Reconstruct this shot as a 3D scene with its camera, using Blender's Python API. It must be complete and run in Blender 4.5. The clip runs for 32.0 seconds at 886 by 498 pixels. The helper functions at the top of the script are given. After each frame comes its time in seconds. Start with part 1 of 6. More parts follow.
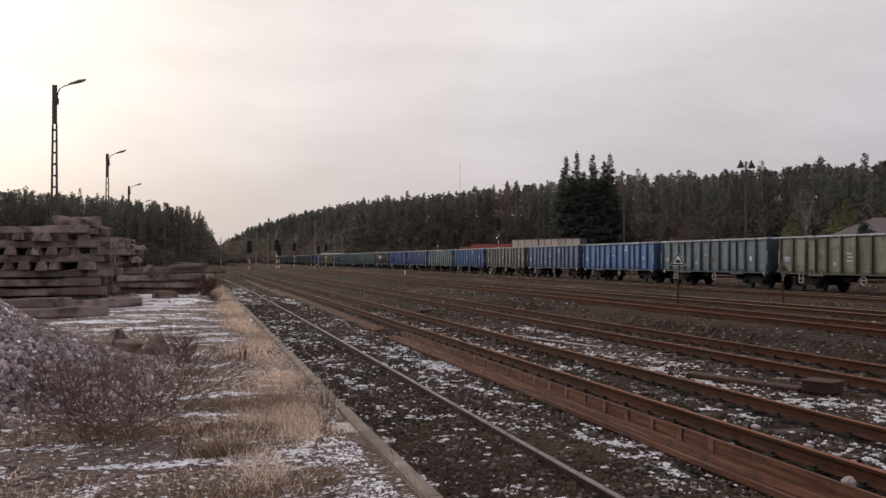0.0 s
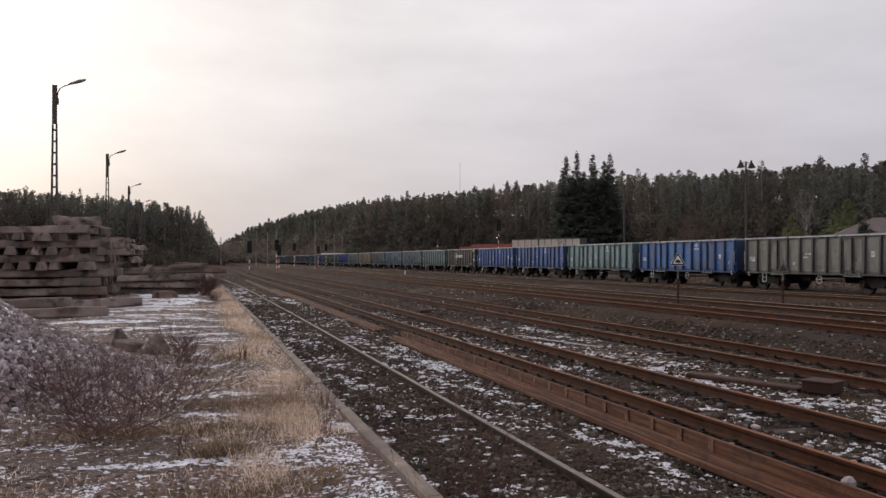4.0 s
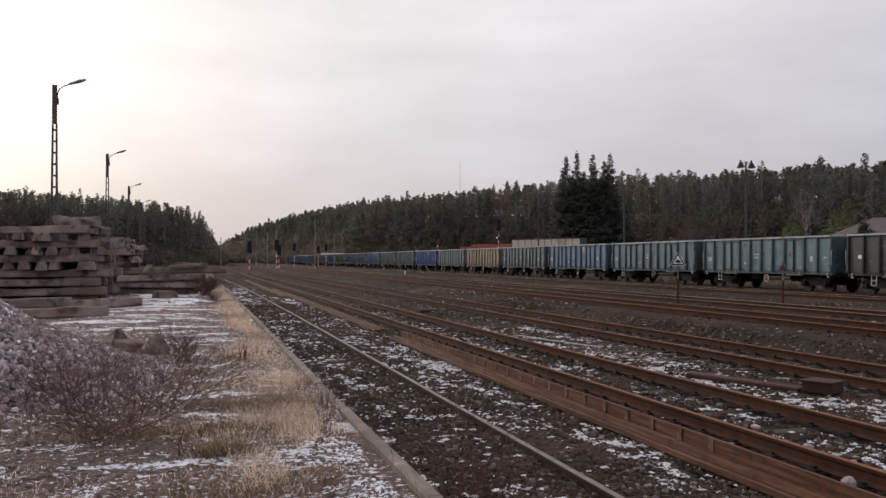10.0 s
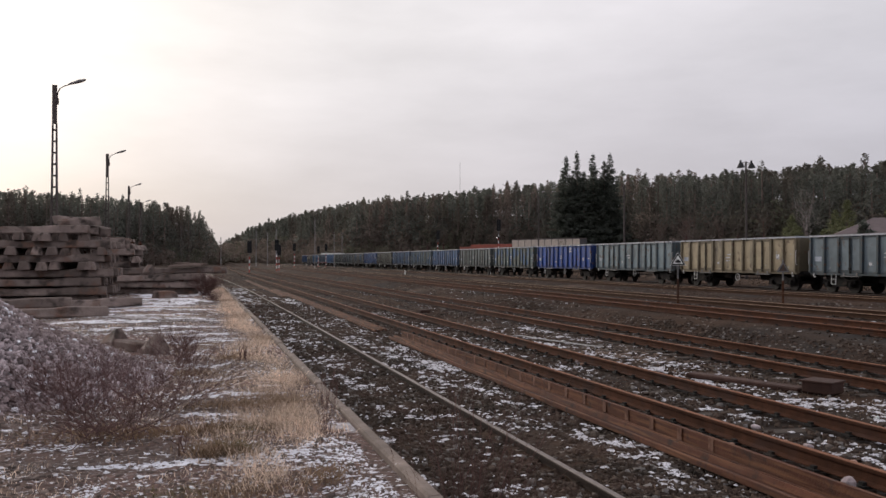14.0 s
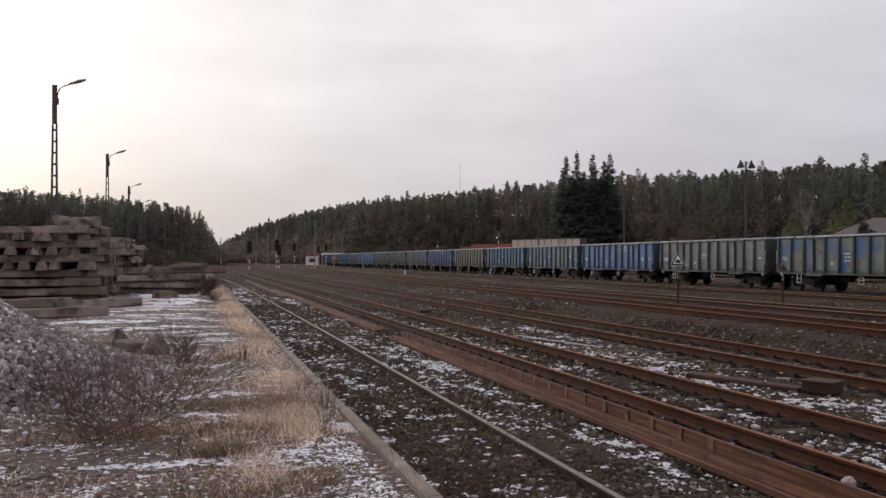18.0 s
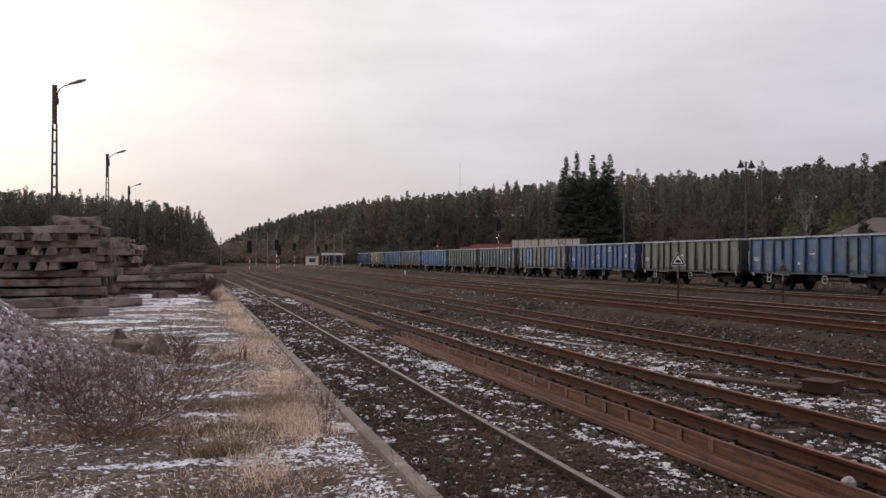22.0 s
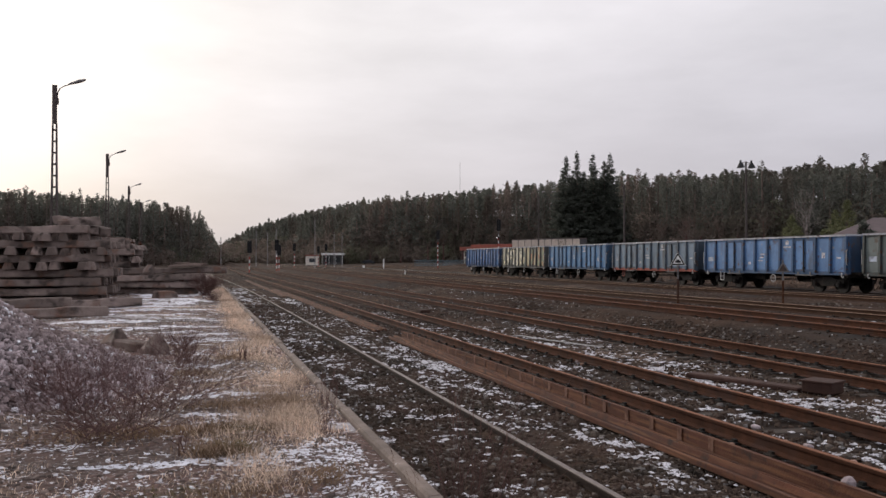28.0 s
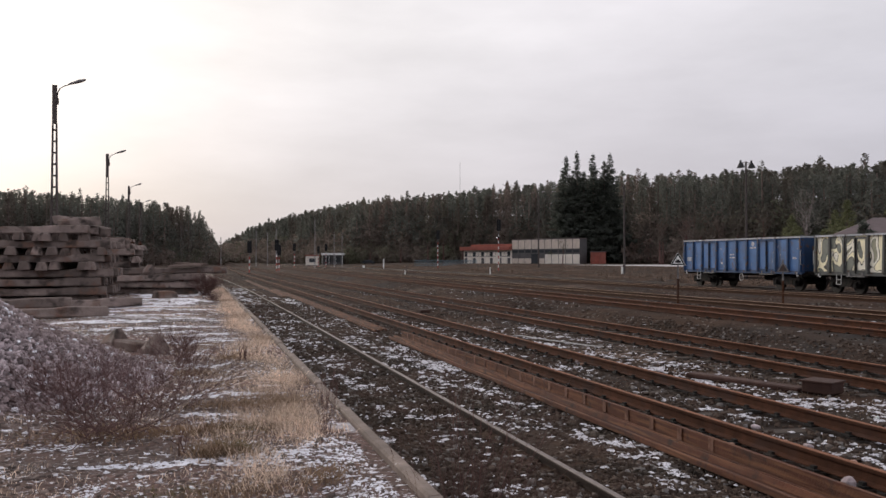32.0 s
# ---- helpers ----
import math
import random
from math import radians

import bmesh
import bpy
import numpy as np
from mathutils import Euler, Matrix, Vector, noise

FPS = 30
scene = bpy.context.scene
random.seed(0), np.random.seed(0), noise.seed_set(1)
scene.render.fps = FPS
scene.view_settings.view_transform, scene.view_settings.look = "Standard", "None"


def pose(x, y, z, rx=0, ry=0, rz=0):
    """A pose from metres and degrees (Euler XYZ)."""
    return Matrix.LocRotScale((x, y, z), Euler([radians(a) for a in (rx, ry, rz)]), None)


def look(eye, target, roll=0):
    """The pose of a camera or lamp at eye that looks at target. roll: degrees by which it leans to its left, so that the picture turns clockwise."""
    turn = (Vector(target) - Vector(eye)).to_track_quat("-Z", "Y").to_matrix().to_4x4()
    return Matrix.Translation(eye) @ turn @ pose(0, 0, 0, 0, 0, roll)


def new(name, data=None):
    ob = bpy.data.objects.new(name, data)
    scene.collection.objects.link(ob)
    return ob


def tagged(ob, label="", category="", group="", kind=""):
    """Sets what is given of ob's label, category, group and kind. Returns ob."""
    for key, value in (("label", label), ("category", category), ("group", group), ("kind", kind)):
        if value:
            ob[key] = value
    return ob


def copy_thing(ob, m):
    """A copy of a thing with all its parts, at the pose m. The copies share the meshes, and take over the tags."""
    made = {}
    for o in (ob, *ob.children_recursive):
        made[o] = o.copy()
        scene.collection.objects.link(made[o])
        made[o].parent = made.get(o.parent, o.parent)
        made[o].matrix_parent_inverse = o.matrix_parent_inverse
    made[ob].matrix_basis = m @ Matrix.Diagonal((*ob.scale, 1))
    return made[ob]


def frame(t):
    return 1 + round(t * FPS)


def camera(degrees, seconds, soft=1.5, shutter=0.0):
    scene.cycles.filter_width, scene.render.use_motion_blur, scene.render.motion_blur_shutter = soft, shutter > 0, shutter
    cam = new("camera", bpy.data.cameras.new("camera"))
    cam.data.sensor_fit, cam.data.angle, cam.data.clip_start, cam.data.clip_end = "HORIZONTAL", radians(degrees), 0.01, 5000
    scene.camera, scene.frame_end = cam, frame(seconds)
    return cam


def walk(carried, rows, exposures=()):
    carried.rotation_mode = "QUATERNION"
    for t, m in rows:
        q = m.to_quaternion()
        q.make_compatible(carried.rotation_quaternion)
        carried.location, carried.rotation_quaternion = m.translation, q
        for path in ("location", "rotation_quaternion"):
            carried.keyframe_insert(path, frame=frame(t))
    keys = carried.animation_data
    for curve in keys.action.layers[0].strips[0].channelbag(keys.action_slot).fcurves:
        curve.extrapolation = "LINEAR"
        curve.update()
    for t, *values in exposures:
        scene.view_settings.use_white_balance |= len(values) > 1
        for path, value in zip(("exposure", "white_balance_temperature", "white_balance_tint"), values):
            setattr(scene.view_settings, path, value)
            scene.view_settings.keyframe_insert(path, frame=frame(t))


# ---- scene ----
cam = camera(53.46, 32.0, soft=1.5)
EYE = (0.0, 0.0, 1.87)
_yaw, _pitch = 0.2731, 0.0118
_aim = (EYE[0] + math.sin(_yaw) * math.cos(_pitch), EYE[1] + math.cos(_yaw) * math.cos(_pitch), EYE[2] + math.sin(_pitch))
walk(cam, [(0.0, look(EYE, _aim)), (32.0, look(EYE, _aim))],
     exposures=[(0.0, -0.10, 6750, 11), (3.0, -0.07, 6600, 10.5), (9.0, -0.03, 6500, 10), (24.0, 0.0, 6500, 10), (32.0, 0.05, 6480, 10)])

# ---------------------------------------------------------------- light
SUN_AZ, SUN_EL = radians(-22), radians(19)      # azimuth from +Y, towards -X
SUN_DIR = Vector((math.sin(SUN_AZ) * math.cos(SUN_EL), math.cos(SUN_AZ) * math.cos(SUN_EL), math.sin(SUN_EL)))


def build_world():
    w = bpy.data.worlds.new("overcast_sky")
    scene.world = w
    w.use_nodes = True
    nt = w.node_tree
    nt.nodes.clear()
    N = nt.nodes.new
    out, bg = N("ShaderNodeOutputWorld"), N("ShaderNodeBackground")
    sky = N("ShaderNodeTexSky")
    sky.sky_type = "NISHITA"
    sky.sun_disc = False
    sky.sun_elevation, sky.sun_rotation = SUN_EL, SUN_AZ
    sky.dust_density = 3.0
    tc = N("ShaderNodeTexCoord")
    # thin veil of cloud: brighter round the hidden sun, streaked, greyer away from it
    dot = N("ShaderNodeVectorMath")
    dot.operation = "DOT_PRODUCT"
    dot.inputs[1].default_value = SUN_DIR
    nt.links.new(tc.outputs["Generated"], dot.inputs[0])
    glow = N("ShaderNodeMapRange")
    glow.inputs[1].default_value, glow.inputs[2].default_value = -0.7, 1.0
    nt.links.new(dot.outputs["Value"], glow.inputs[0])
    ramp = N("ShaderNodeValToRGB")
    e = ramp.color_ramp.elements
    e[0].position, e[0].color = 0.0, (0.78, 0.775, 0.83, 1)
    e[1].position, e[1].color = 1.0, (1.22, 1.165, 1.10, 1)
    for at, c in ((0.40, (0.74, 0.73, 0.775)), (0.64, (0.775, 0.758, 0.795)), (0.80, (0.885, 0.85, 0.868)), (0.92, (0.965, 0.928, 0.915))):
        m = e.new(at)
        m.color = (*c, 1)
    nt.links.new(glow.outputs[0], ramp.inputs[0])
    mp = N("ShaderNodeMapping")
    mp.inputs["Scale"].default_value = (1.6, 1.6, 5.5)
    nt.links.new(tc.outputs["Generated"], mp.inputs["Vector"])
    nz = N("ShaderNodeTexNoise")
    nz.inputs["Scale"].default_value, nz.inputs["Detail"].default_value = 1.7, 6
    nz.inputs["Roughness"].default_value = 0.55
    nt.links.new(mp.outputs[0], nz.inputs["Vector"])
    cl = N("ShaderNodeMapRange")
    cl.inputs[1].default_value, cl.inputs[2].default_value = 0.3, 0.72
    cl.inputs[3].default_value, cl.inputs[4].default_value = 0.87, 1.13
    nt.links.new(nz.outputs["Fac"], cl.inputs[0])
    # an overcast sky is brightest overhead
    sep = N("ShaderNodeSeparateXYZ")
    nt.links.new(tc.outputs["Generated"], sep.inputs[0])
    high = N("ShaderNodeValToRGB")
    e = high.color_ramp.elements
    e[0].position, e[0].color = 0.0, (0.59, 0.585, 0.635, 1)
    e[1].position, e[1].color = 1.0, (1.08, 1.08, 1.12, 1)
    for at, c in ((0.11, (0.775, 0.765, 0.81)), (0.25, (0.95, 0.945, 0.965))):
        m = e.new(at)
        m.color = (*c, 1)
    nt.links.new(sep.outputs["Z"], high.inputs[0])
    both = N("ShaderNodeVectorMath")
    both.operation = "MULTIPLY"
    nt.links.new(ramp.outputs[0], both.inputs[0])
    nt.links.new(high.outputs[0], both.inputs[1])
    mul = N("ShaderNodeVectorMath")
    mul.operation = "SCALE"
    nt.links.new(both.outputs[0], mul.inputs[0])
    nt.links.new(cl.outputs[0], mul.inputs["Scale"])
    sc = N("ShaderNodeVectorMath")
    sc.operation = "SCALE"
    sc.inputs["Scale"].default_value = 0.1
    nt.links.new(sky.outputs[0], sc.inputs[0])
    mix = N("ShaderNodeMix")
    mix.data_type = "RGBA"
    mix.inputs["Factor"].default_value = 0.9
    nt.links.new(sc.outputs[0], mix.inputs["A"])
    nt.links.new(mul.outputs[0], mix.inputs["B"])
    nt.links.new(mix.outputs["Result"], bg.inputs["Color"])
    bg.inputs["Strength"].default_value = 1.0
    nt.links.new(bg.outputs[0], out.inputs[0])


build_world()
sun = new("sun", bpy.data.lights.new("sun", "SUN"))
sun.data.energy, sun.data.angle, sun.data.color = 1.3, radians(20), (1.0, 0.93, 0.84)
sun.matrix_world = look(tuple(SUN_DIR * 100), (0, 0, 0))


# ---------------------------------------------------------------- materials
def material(name, base, rough=0.8, metal=0.0, spots=(), bump=0.0, bump_scale=20.0, grain=8.0, vary=0.25,
             objcolor=False, rand=0.0, island=0.0, coords="Object", spec=0.3, thin=0.0):
    """Base colour broken up by fine grain and by larger spots: (colour, scale, threshold, softness, stretch xyz)."""
    mt = bpy.data.materials.new(name)
    mt.use_nodes = True
    nt = mt.node_tree
    bs = nt.nodes["Principled BSDF"]
    bs.inputs["Roughness"].default_value, bs.inputs["Metallic"].default_value = rough, metal
    bs.inputs["Specular IOR Level"].default_value = spec
    N, L = nt.nodes.new, nt.links.new
    tc = N("ShaderNodeTexCoord")
    if coords == "World":
        vec = N("ShaderNodeNewGeometry").outputs["Position"]
    else:
        vec = tc.outputs[coords]
    oi = N("ShaderNodeObjectInfo")
    if coords == "Object":
        add = N("ShaderNodeVectorMath")
        add.operation = "MULTIPLY_ADD"
        comb = N("ShaderNodeCombineXYZ")
        for i in range(3):
            L(oi.outputs["Random"], comb.inputs[i])
        L(comb.outputs[0], add.inputs[0])
        add.inputs[1].default_value = (31, 17, 23)
        L(vec, add.inputs[2])
        vec = add.outputs[0]

    def noise_of(scale, detail=5, stretch=(1, 1, 1)):
        v = vec
        if stretch != (1, 1, 1):
            mp = N("ShaderNodeMapping")
            mp.inputs["Scale"].default_value = stretch
            L(vec, mp.inputs["Vector"])
            v = mp.outputs[0]
        nz = N("ShaderNodeTexNoise")
        nz.inputs["Scale"].default_value, nz.inputs["Detail"].default_value = scale, detail
        L(v, nz.inputs["Vector"])
        return nz.outputs["Fac"]

    def ranged(v, a, b, c, d):
        mr = N("ShaderNodeMapRange")
        L(v, mr.inputs[0])
        for i, x in enumerate((a, b, c, d)):
            mr.inputs[i + 1].default_value = x
        return mr.outputs[0]

    def times(col, val):
        m = N("ShaderNodeVectorMath")
        m.operation = "SCALE"
        L(col, m.inputs[0])
        L(val, m.inputs["Scale"])
        return m.outputs[0]

    if objcolor:
        col = oi.outputs["Color"]
    else:
        rgb = N("ShaderNodeRGB")
        rgb.outputs[0].default_value = (*base, 1)
        col = rgb.outputs[0]
    col = times(col, ranged(noise_of(grain), 0.25, 0.75, 1 - vary, 1 + vary))
    col = times(col, ranged(noise_of(grain * 0.13, 3), 0.3, 0.7, 1 - vary * 0.6, 1 + vary * 0.6))
    if rand:
        col = times(col, ranged(oi.outputs["Random"], 0, 1, 1 - rand, 1 + rand))
    if island:
        g = N("ShaderNodeNewGeometry")
        col = times(col, ranged(g.outputs["Random Per Island"], 0, 1, 1 - island, 1 + island))
    for sp in spots:
        c, scale, th, soft = sp[:4]
        st = sp[4] if len(sp) > 4 else (1, 1, 1)
        if scale == "island":
            g = N("ShaderNodeNewGeometry")
            f = ranged(g.outputs["Random Per Island"], th - soft, th + soft, 0, 1)
        else:
            f = ranged(noise_of(scale, 6, st), th - soft, th + soft, 0, 1)
        mx = N("ShaderNodeMix")
        mx.data_type = "RGBA"
        L(f, mx.inputs["Factor"])
        L(col, mx.inputs["A"])
        mx.inputs["B"].default_value = (*c, 1)
        col = mx.outputs["Result"]
    L(col, bs.inputs["Base Color"])
    if thin:
        # leaves let part of the light through
        tr, ms = N("ShaderNodeBsdfTranslucent"), N("ShaderNodeMixShader")
        L(col, tr.inputs["Color"])
        ms.inputs[0].default_value = thin
        L(bs.outputs[0], ms.inputs[1])
        L(tr.outputs[0], ms.inputs[2])
        L(ms.outputs[0], nt.nodes["Material Output"].inputs[0])
    if bump:
        bp = N("ShaderNodeBump")
        bp.inputs["Strength"].default_value, bp.inputs["Distance"].default_value = bump, 0.03
        L(noise_of(bump_scale, 6), bp.inputs["Height"])
        L(bp.outputs[0], bs.inputs["Normal"])
    return mt


SNOW = (0.78, 0.78, 0.82)
M = {}
M["paint"] = material("wagon_paint", (1, 1, 1), 0.55, objcolor=True, grain=1.6, vary=0.22, bump=0.15, bump_scale=9, spec=0.35,
                      spots=[((0.10, 0.055, 0.035), 2.3, 0.66, 0.06), ((0.055, 0.05, 0.045), 1.1, 0.63, 0.1, (1, 1, 0.25)), ((0.30, 0.31, 0.32), 3.1, 0.70, 0.03)])
M["paint_patched"] = material("patched_wagon_paint", (1, 1, 1), 0.6, objcolor=True, grain=1.6, vary=0.25, bump=0.15, bump_scale=9, spec=0.3,
                              spots=[((0.05, 0.11, 0.23), 0.55, 0.54, 0.06), ((0.165, 0.165, 0.115), 0.6, 0.62, 0.08, (1, 1, 1.6)), ((0.10, 0.055, 0.035), 2.3, 0.66, 0.06)])
M["paint_shaded_trim"] = material("wagon_shaded_trim_paint", (1, 1, 1), 0.6, objcolor=True, grain=3, vary=0.2, bump=0.1, spec=0.3,
                           spots=[((0.09, 0.05, 0.032), 4.0, 0.62, 0.06)])
M["chord"] = material("worn_top_chord", (0.42, 0.43, 0.46), 0.45, grain=4, vary=0.2, bump=0.1,
                      spots=[((0.12, 0.10, 0.09), 3.0, 0.62, 0.05)])
# grime, with the shadow beneath the wagons darkened into the base colour
M["under"] = material("grimy_shaded_underframe", (0.012, 0.0105, 0.0095), 0.85, grain=5, vary=0.35, bump=0.2,
                      spots=[((0.035, 0.024, 0.018), 3.0, 0.62, 0.08)])
# steel darkened for the same shadow under the body
M["wheel"] = material("shaded_wheel_steel", (0.022, 0.019, 0.017), 0.6, metal=0.4, grain=6, vary=0.3)
M["mark"] = material("white_marking", (0.55, 0.55, 0.57), 0.6, grain=9, vary=0.25, spots=[((0.2, 0.2, 0.22), 7, 0.55, 0.08)])
M["handle"] = material("white_handle_paint", (0.45, 0.44, 0.43), 0.5, grain=9, vary=0.15)
M["rust_red"] = material("red_primer", (0.26, 0.07, 0.05), 0.7, grain=6, vary=0.3, bump=0.1)
# rust, darkened further in base colour for the shade below the rail head
M["rail"] = material("rusty_rail", (0.06, 0.025, 0.014), 0.85, spec=0.1, grain=7, vary=0.35, bump=0.25, bump_scale=40,
                     spots=[((0.05, 0.03, 0.025), 1.3, 0.6, 0.1)])
# side colour likewise holds the shade under the head
M["rail_used"] = material("worn_rail", (0.045, 0.031, 0.026), 0.75, spec=0.15, metal=0.1, grain=7, vary=0.25, bump=0.15, bump_scale=40)
M["worn_steel"] = material("worn_running_surface", (0.17, 0.14, 0.125), 0.6, metal=0.2, grain=7, vary=0.25, coords="World")
# rusted heads painted paler than the sides, as the sky lights them
M["head_brown"] = material("lit_rusted_rail_head", (0.20, 0.09, 0.053), 0.8, spec=0.15, grain=7, vary=0.3, coords="World")
M["head_ochre"] = material("lit_ochre_rail_head", (0.36, 0.225, 0.14), 0.65, grain=7, vary=0.25, coords="World")
# sides of the ochre-headed rails: rust with the web's shade painted in
M["rail_ochre"] = material("shaded_rust_rail", (0.05, 0.026, 0.016), 0.85, spec=0.1, grain=7, vary=0.3, bump=0.2, bump_scale=40,
                           spots=[((0.055, 0.03, 0.02), 1.3, 0.6, 0.1)])
M["rail_loose"] = material("orange_rust_rail", (0.092, 0.033, 0.0175), 0.85, grain=6, vary=0.35, bump=0.3, bump_scale=45,
                           spots=[((0.07, 0.032, 0.022), 1.4, 0.56, 0.1), ((0.17, 0.075, 0.038), 4, 0.56, 0.1, (6, 0.25, 6)), ((0.045, 0.025, 0.02), 5, 0.64, 0.06)])
M["rust_pale"] = material("pale_rust_print", (0.19, 0.10, 0.068), 0.85, grain=9, vary=0.35, bump=0.2, bump_scale=40, spots=[((0.10, 0.043, 0.028), 6, 0.52, 0.1)])
M["rust_dark"] = material("dark_rust", (0.055, 0.028, 0.021), 0.85, grain=7, vary=0.3, bump=0.25, bump_scale=40)
M["tie"] = material("old_sleeper", (0.055, 0.042, 0.034), 0.9, grain=10, vary=0.35, bump=0.4, bump_scale=30, rand=0.25,
                    spots=[(SNOW, 7.0, 0.66, 0.03)], coords="Object")
M["concrete"] = material("weathered_concrete", (0.225, 0.175, 0.155), 0.92, grain=5, vary=0.3, bump=0.35, bump_scale=28, rand=0.22,
                         spots=[((0.085, 0.066, 0.057), 1.6, 0.54, 0.14), ((0.16, 0.09, 0.065), 3.2, 0.62, 0.08), ((0.045, 0.035, 0.03), 4.5, 0.60, 0.08, (1, 2, 1))])
M["kerb"] = material("kerb_concrete", (0.19, 0.15, 0.127), 0.92, grain=9, vary=0.25, bump=0.4, bump_scale=50, rand=0.15,
                     spots=[((0.12, 0.095, 0.08), 3, 0.6, 0.08), (SNOW, 9.0, 0.75, 0.03)])
M["pole"] = material("pole_concrete", (0.085, 0.07, 0.065), 0.9, grain=5, vary=0.2, bump=0.2)
M["pale_pole"] = material("pale_concrete_pole", (0.28, 0.265, 0.26), 0.85, grain=5, vary=0.2)
M["lamp"] = material("lamp_housing", (0.25, 0.24, 0.24), 0.5, metal=0.3, grain=6, vary=0.1)
M["black"] = material("black_enamel", (0.012, 0.012, 0.013), 0.5, grain=6, vary=0.2)
M["white"] = material("white_enamel", (0.72, 0.72, 0.7), 0.5, grain=6, vary=0.12, spots=[((0.3, 0.26, 0.22), 5, 0.68, 0.06)])
M["red"] = material("red_enamel", (0.35, 0.045, 0.035), 0.5, grain=6, vary=0.15)
M["sign_back"] = material("dull_sign_back", (0.055, 0.046, 0.042), 0.7, grain=9, vary=0.25, spots=[((0.09, 0.05, 0.035), 7, 0.6, 0.06)])
M["grey_steel"] = material("galvanised_steel", (0.17, 0.165, 0.165), 0.55, metal=0.4, grain=6, vary=0.2)
M["stone"] = material("ballast_stone", (0.046, 0.0345, 0.0265), 0.9, spec=0.15, island=0.7, grain=30, vary=0.25, coords="World",
                      spots=[((0.07, 0.045, 0.034), 0.9, 0.52, 0.14), ((0.17, 0.155, 0.145), "island", 0.9, 0.04)])
M["heap"] = material("crushed_stone", (0.37, 0.31, 0.315), 0.9, island=0.72, grain=30, vary=0.25, coords="World",
                     spots=[((0.18, 0.13, 0.12), 1.2, 0.6, 0.15), (SNOW, "island", 0.95, 0.01)])
M["ground"] = material("yard_ballast", (0.042, 0.0265, 0.0185), 0.95, spec=0.06, grain=14, vary=0.45, coords="World", bump=1.0, bump_scale=14,
                       spots=[((0.062, 0.039, 0.027), 0.35, 0.53, 0.1), ((0.035, 0.03, 0.027), 0.5, 0.56, 0.08, (1, 0.3, 1)),
                              ((0.14, 0.10, 0.077), 0.22, 0.64, 0.05, (1, 0.4, 1)), ((0.17, 0.145, 0.13), 5.5, 0.68, 0.03)])
M["platform"] = material("sandy_platform", (0.138, 0.080, 0.066), 0.95, grain=26, vary=0.5, coords="World", bump=0.8, bump_scale=22,
                         spots=[((0.088, 0.06, 0.05), 0.9, 0.5, 0.12, (0.5, 1, 1)), ((0.19, 0.135, 0.095), 0.7, 0.6, 0.08),
                                ((0.06, 0.042, 0.036), 34.0, 0.60, 0.05), (SNOW, 1.5, 0.67, 0.05, (0.28, 1.35, 1)), (SNOW, 18.0, 0.65, 0.03, (0.6, 1, 1)), (SNOW, 62.0, 0.64, 0.04, (0.6, 1, 1))])
M["grass"] = material("dry_grass", (0.68, 0.53, 0.415), 0.9, thin=0.3, island=0.45, grain=3, vary=0.25, coords="World",
                      spots=[((0.28, 0.19, 0.13), 0.9, 0.58, 0.08)])
M["moss"] = material("brown_winter_grass", (0.21, 0.135, 0.08), 0.95, thin=0.2, grain=6, vary=0.3, coords="World", island=0.4, spots=[((0.13, 0.105, 0.05), 2.2, 0.6, 0.08)])
M["twig"] = material("bare_twig", (0.10, 0.052, 0.045), 0.85, grain=12, vary=0.25, island=0.3, coords="World")
M["fine_twig"] = material("pinkish_fine_twig", (0.115, 0.062, 0.056), 0.85, grain=12, vary=0.25, island=0.35, coords="World")
M["bark"] = material("pine_bark", (0.18, 0.135, 0.115), 0.95, grain=3, vary=0.35, coords="World", island=0.25)
# needle green lifted and greyed: distance haze is put into the base colour
M["needles"] = material("pine_needles", (0.172, 0.176, 0.15), 0.8, thin=0.5, island=0.12, grain=0.4, vary=0.25, coords="World", spec=0.15,
                        spots=[((0.135, 0.115, 0.095), 0.06, 0.55, 0.08)])
M["young_needles"] = material("young_pine_needles", (0.135, 0.14, 0.075), 0.8, thin=0.5, island=0.35, grain=0.5, vary=0.2, coords="World", spec=0.15)
M["spruce"] = material("spruce_needles", (0.098, 0.107, 0.09), 0.8, thin=0.5, island=0.25, grain=0.6, vary=0.25, coords="World", spec=0.15)
# brush brown is lightened for haze as well
M["brown_wood"] = material("bare_undergrowth", (0.215, 0.175, 0.15), 0.9, thin=0.5, island=0.2, grain=0.2, vary=0.3, coords="World",
                           spots=[((0.18, 0.125, 0.105), 0.07, 0.6, 0.06), ((0.125, 0.127, 0.088), 0.05, 0.56, 0.06)])
M["birch"] = material("birch_bark", (0.27, 0.235, 0.215), 0.8, grain=3, vary=0.3, coords="World", spots=[((0.09, 0.07, 0.065), 1.5, 0.6, 0.05)])
M["verge"] = material("dead_verge_grass", (0.175, 0.122, 0.088), 0.95, spec=0.05, grain=1.5, vary=0.35, coords="World", island=0.35)
M["roof"] = material("grey_roof_sheet", (0.14, 0.108, 0.106), 0.75, grain=2, vary=0.15, coords="World")
M["facade"] = material("beige_facade", (0.56, 0.48, 0.41), 0.85, grain=1.5, vary=0.15)
M["facade_white"] = material("white_facade", (0.72, 0.66, 0.58), 0.8, grain=1.5, vary=0.12)
M["facade_red"] = material("red_fascia", (0.27, 0.085, 0.062), 0.75, grain=1.5, vary=0.2)
M["facade_dark"] = material("dark_cladding", (0.10, 0.095, 0.095), 0.75, grain=1.5, vary=0.2)
M["glass"] = material("window_glass", (0.05, 0.055, 0.06), 0.08, grain=1, vary=0.05, spec=0.6)
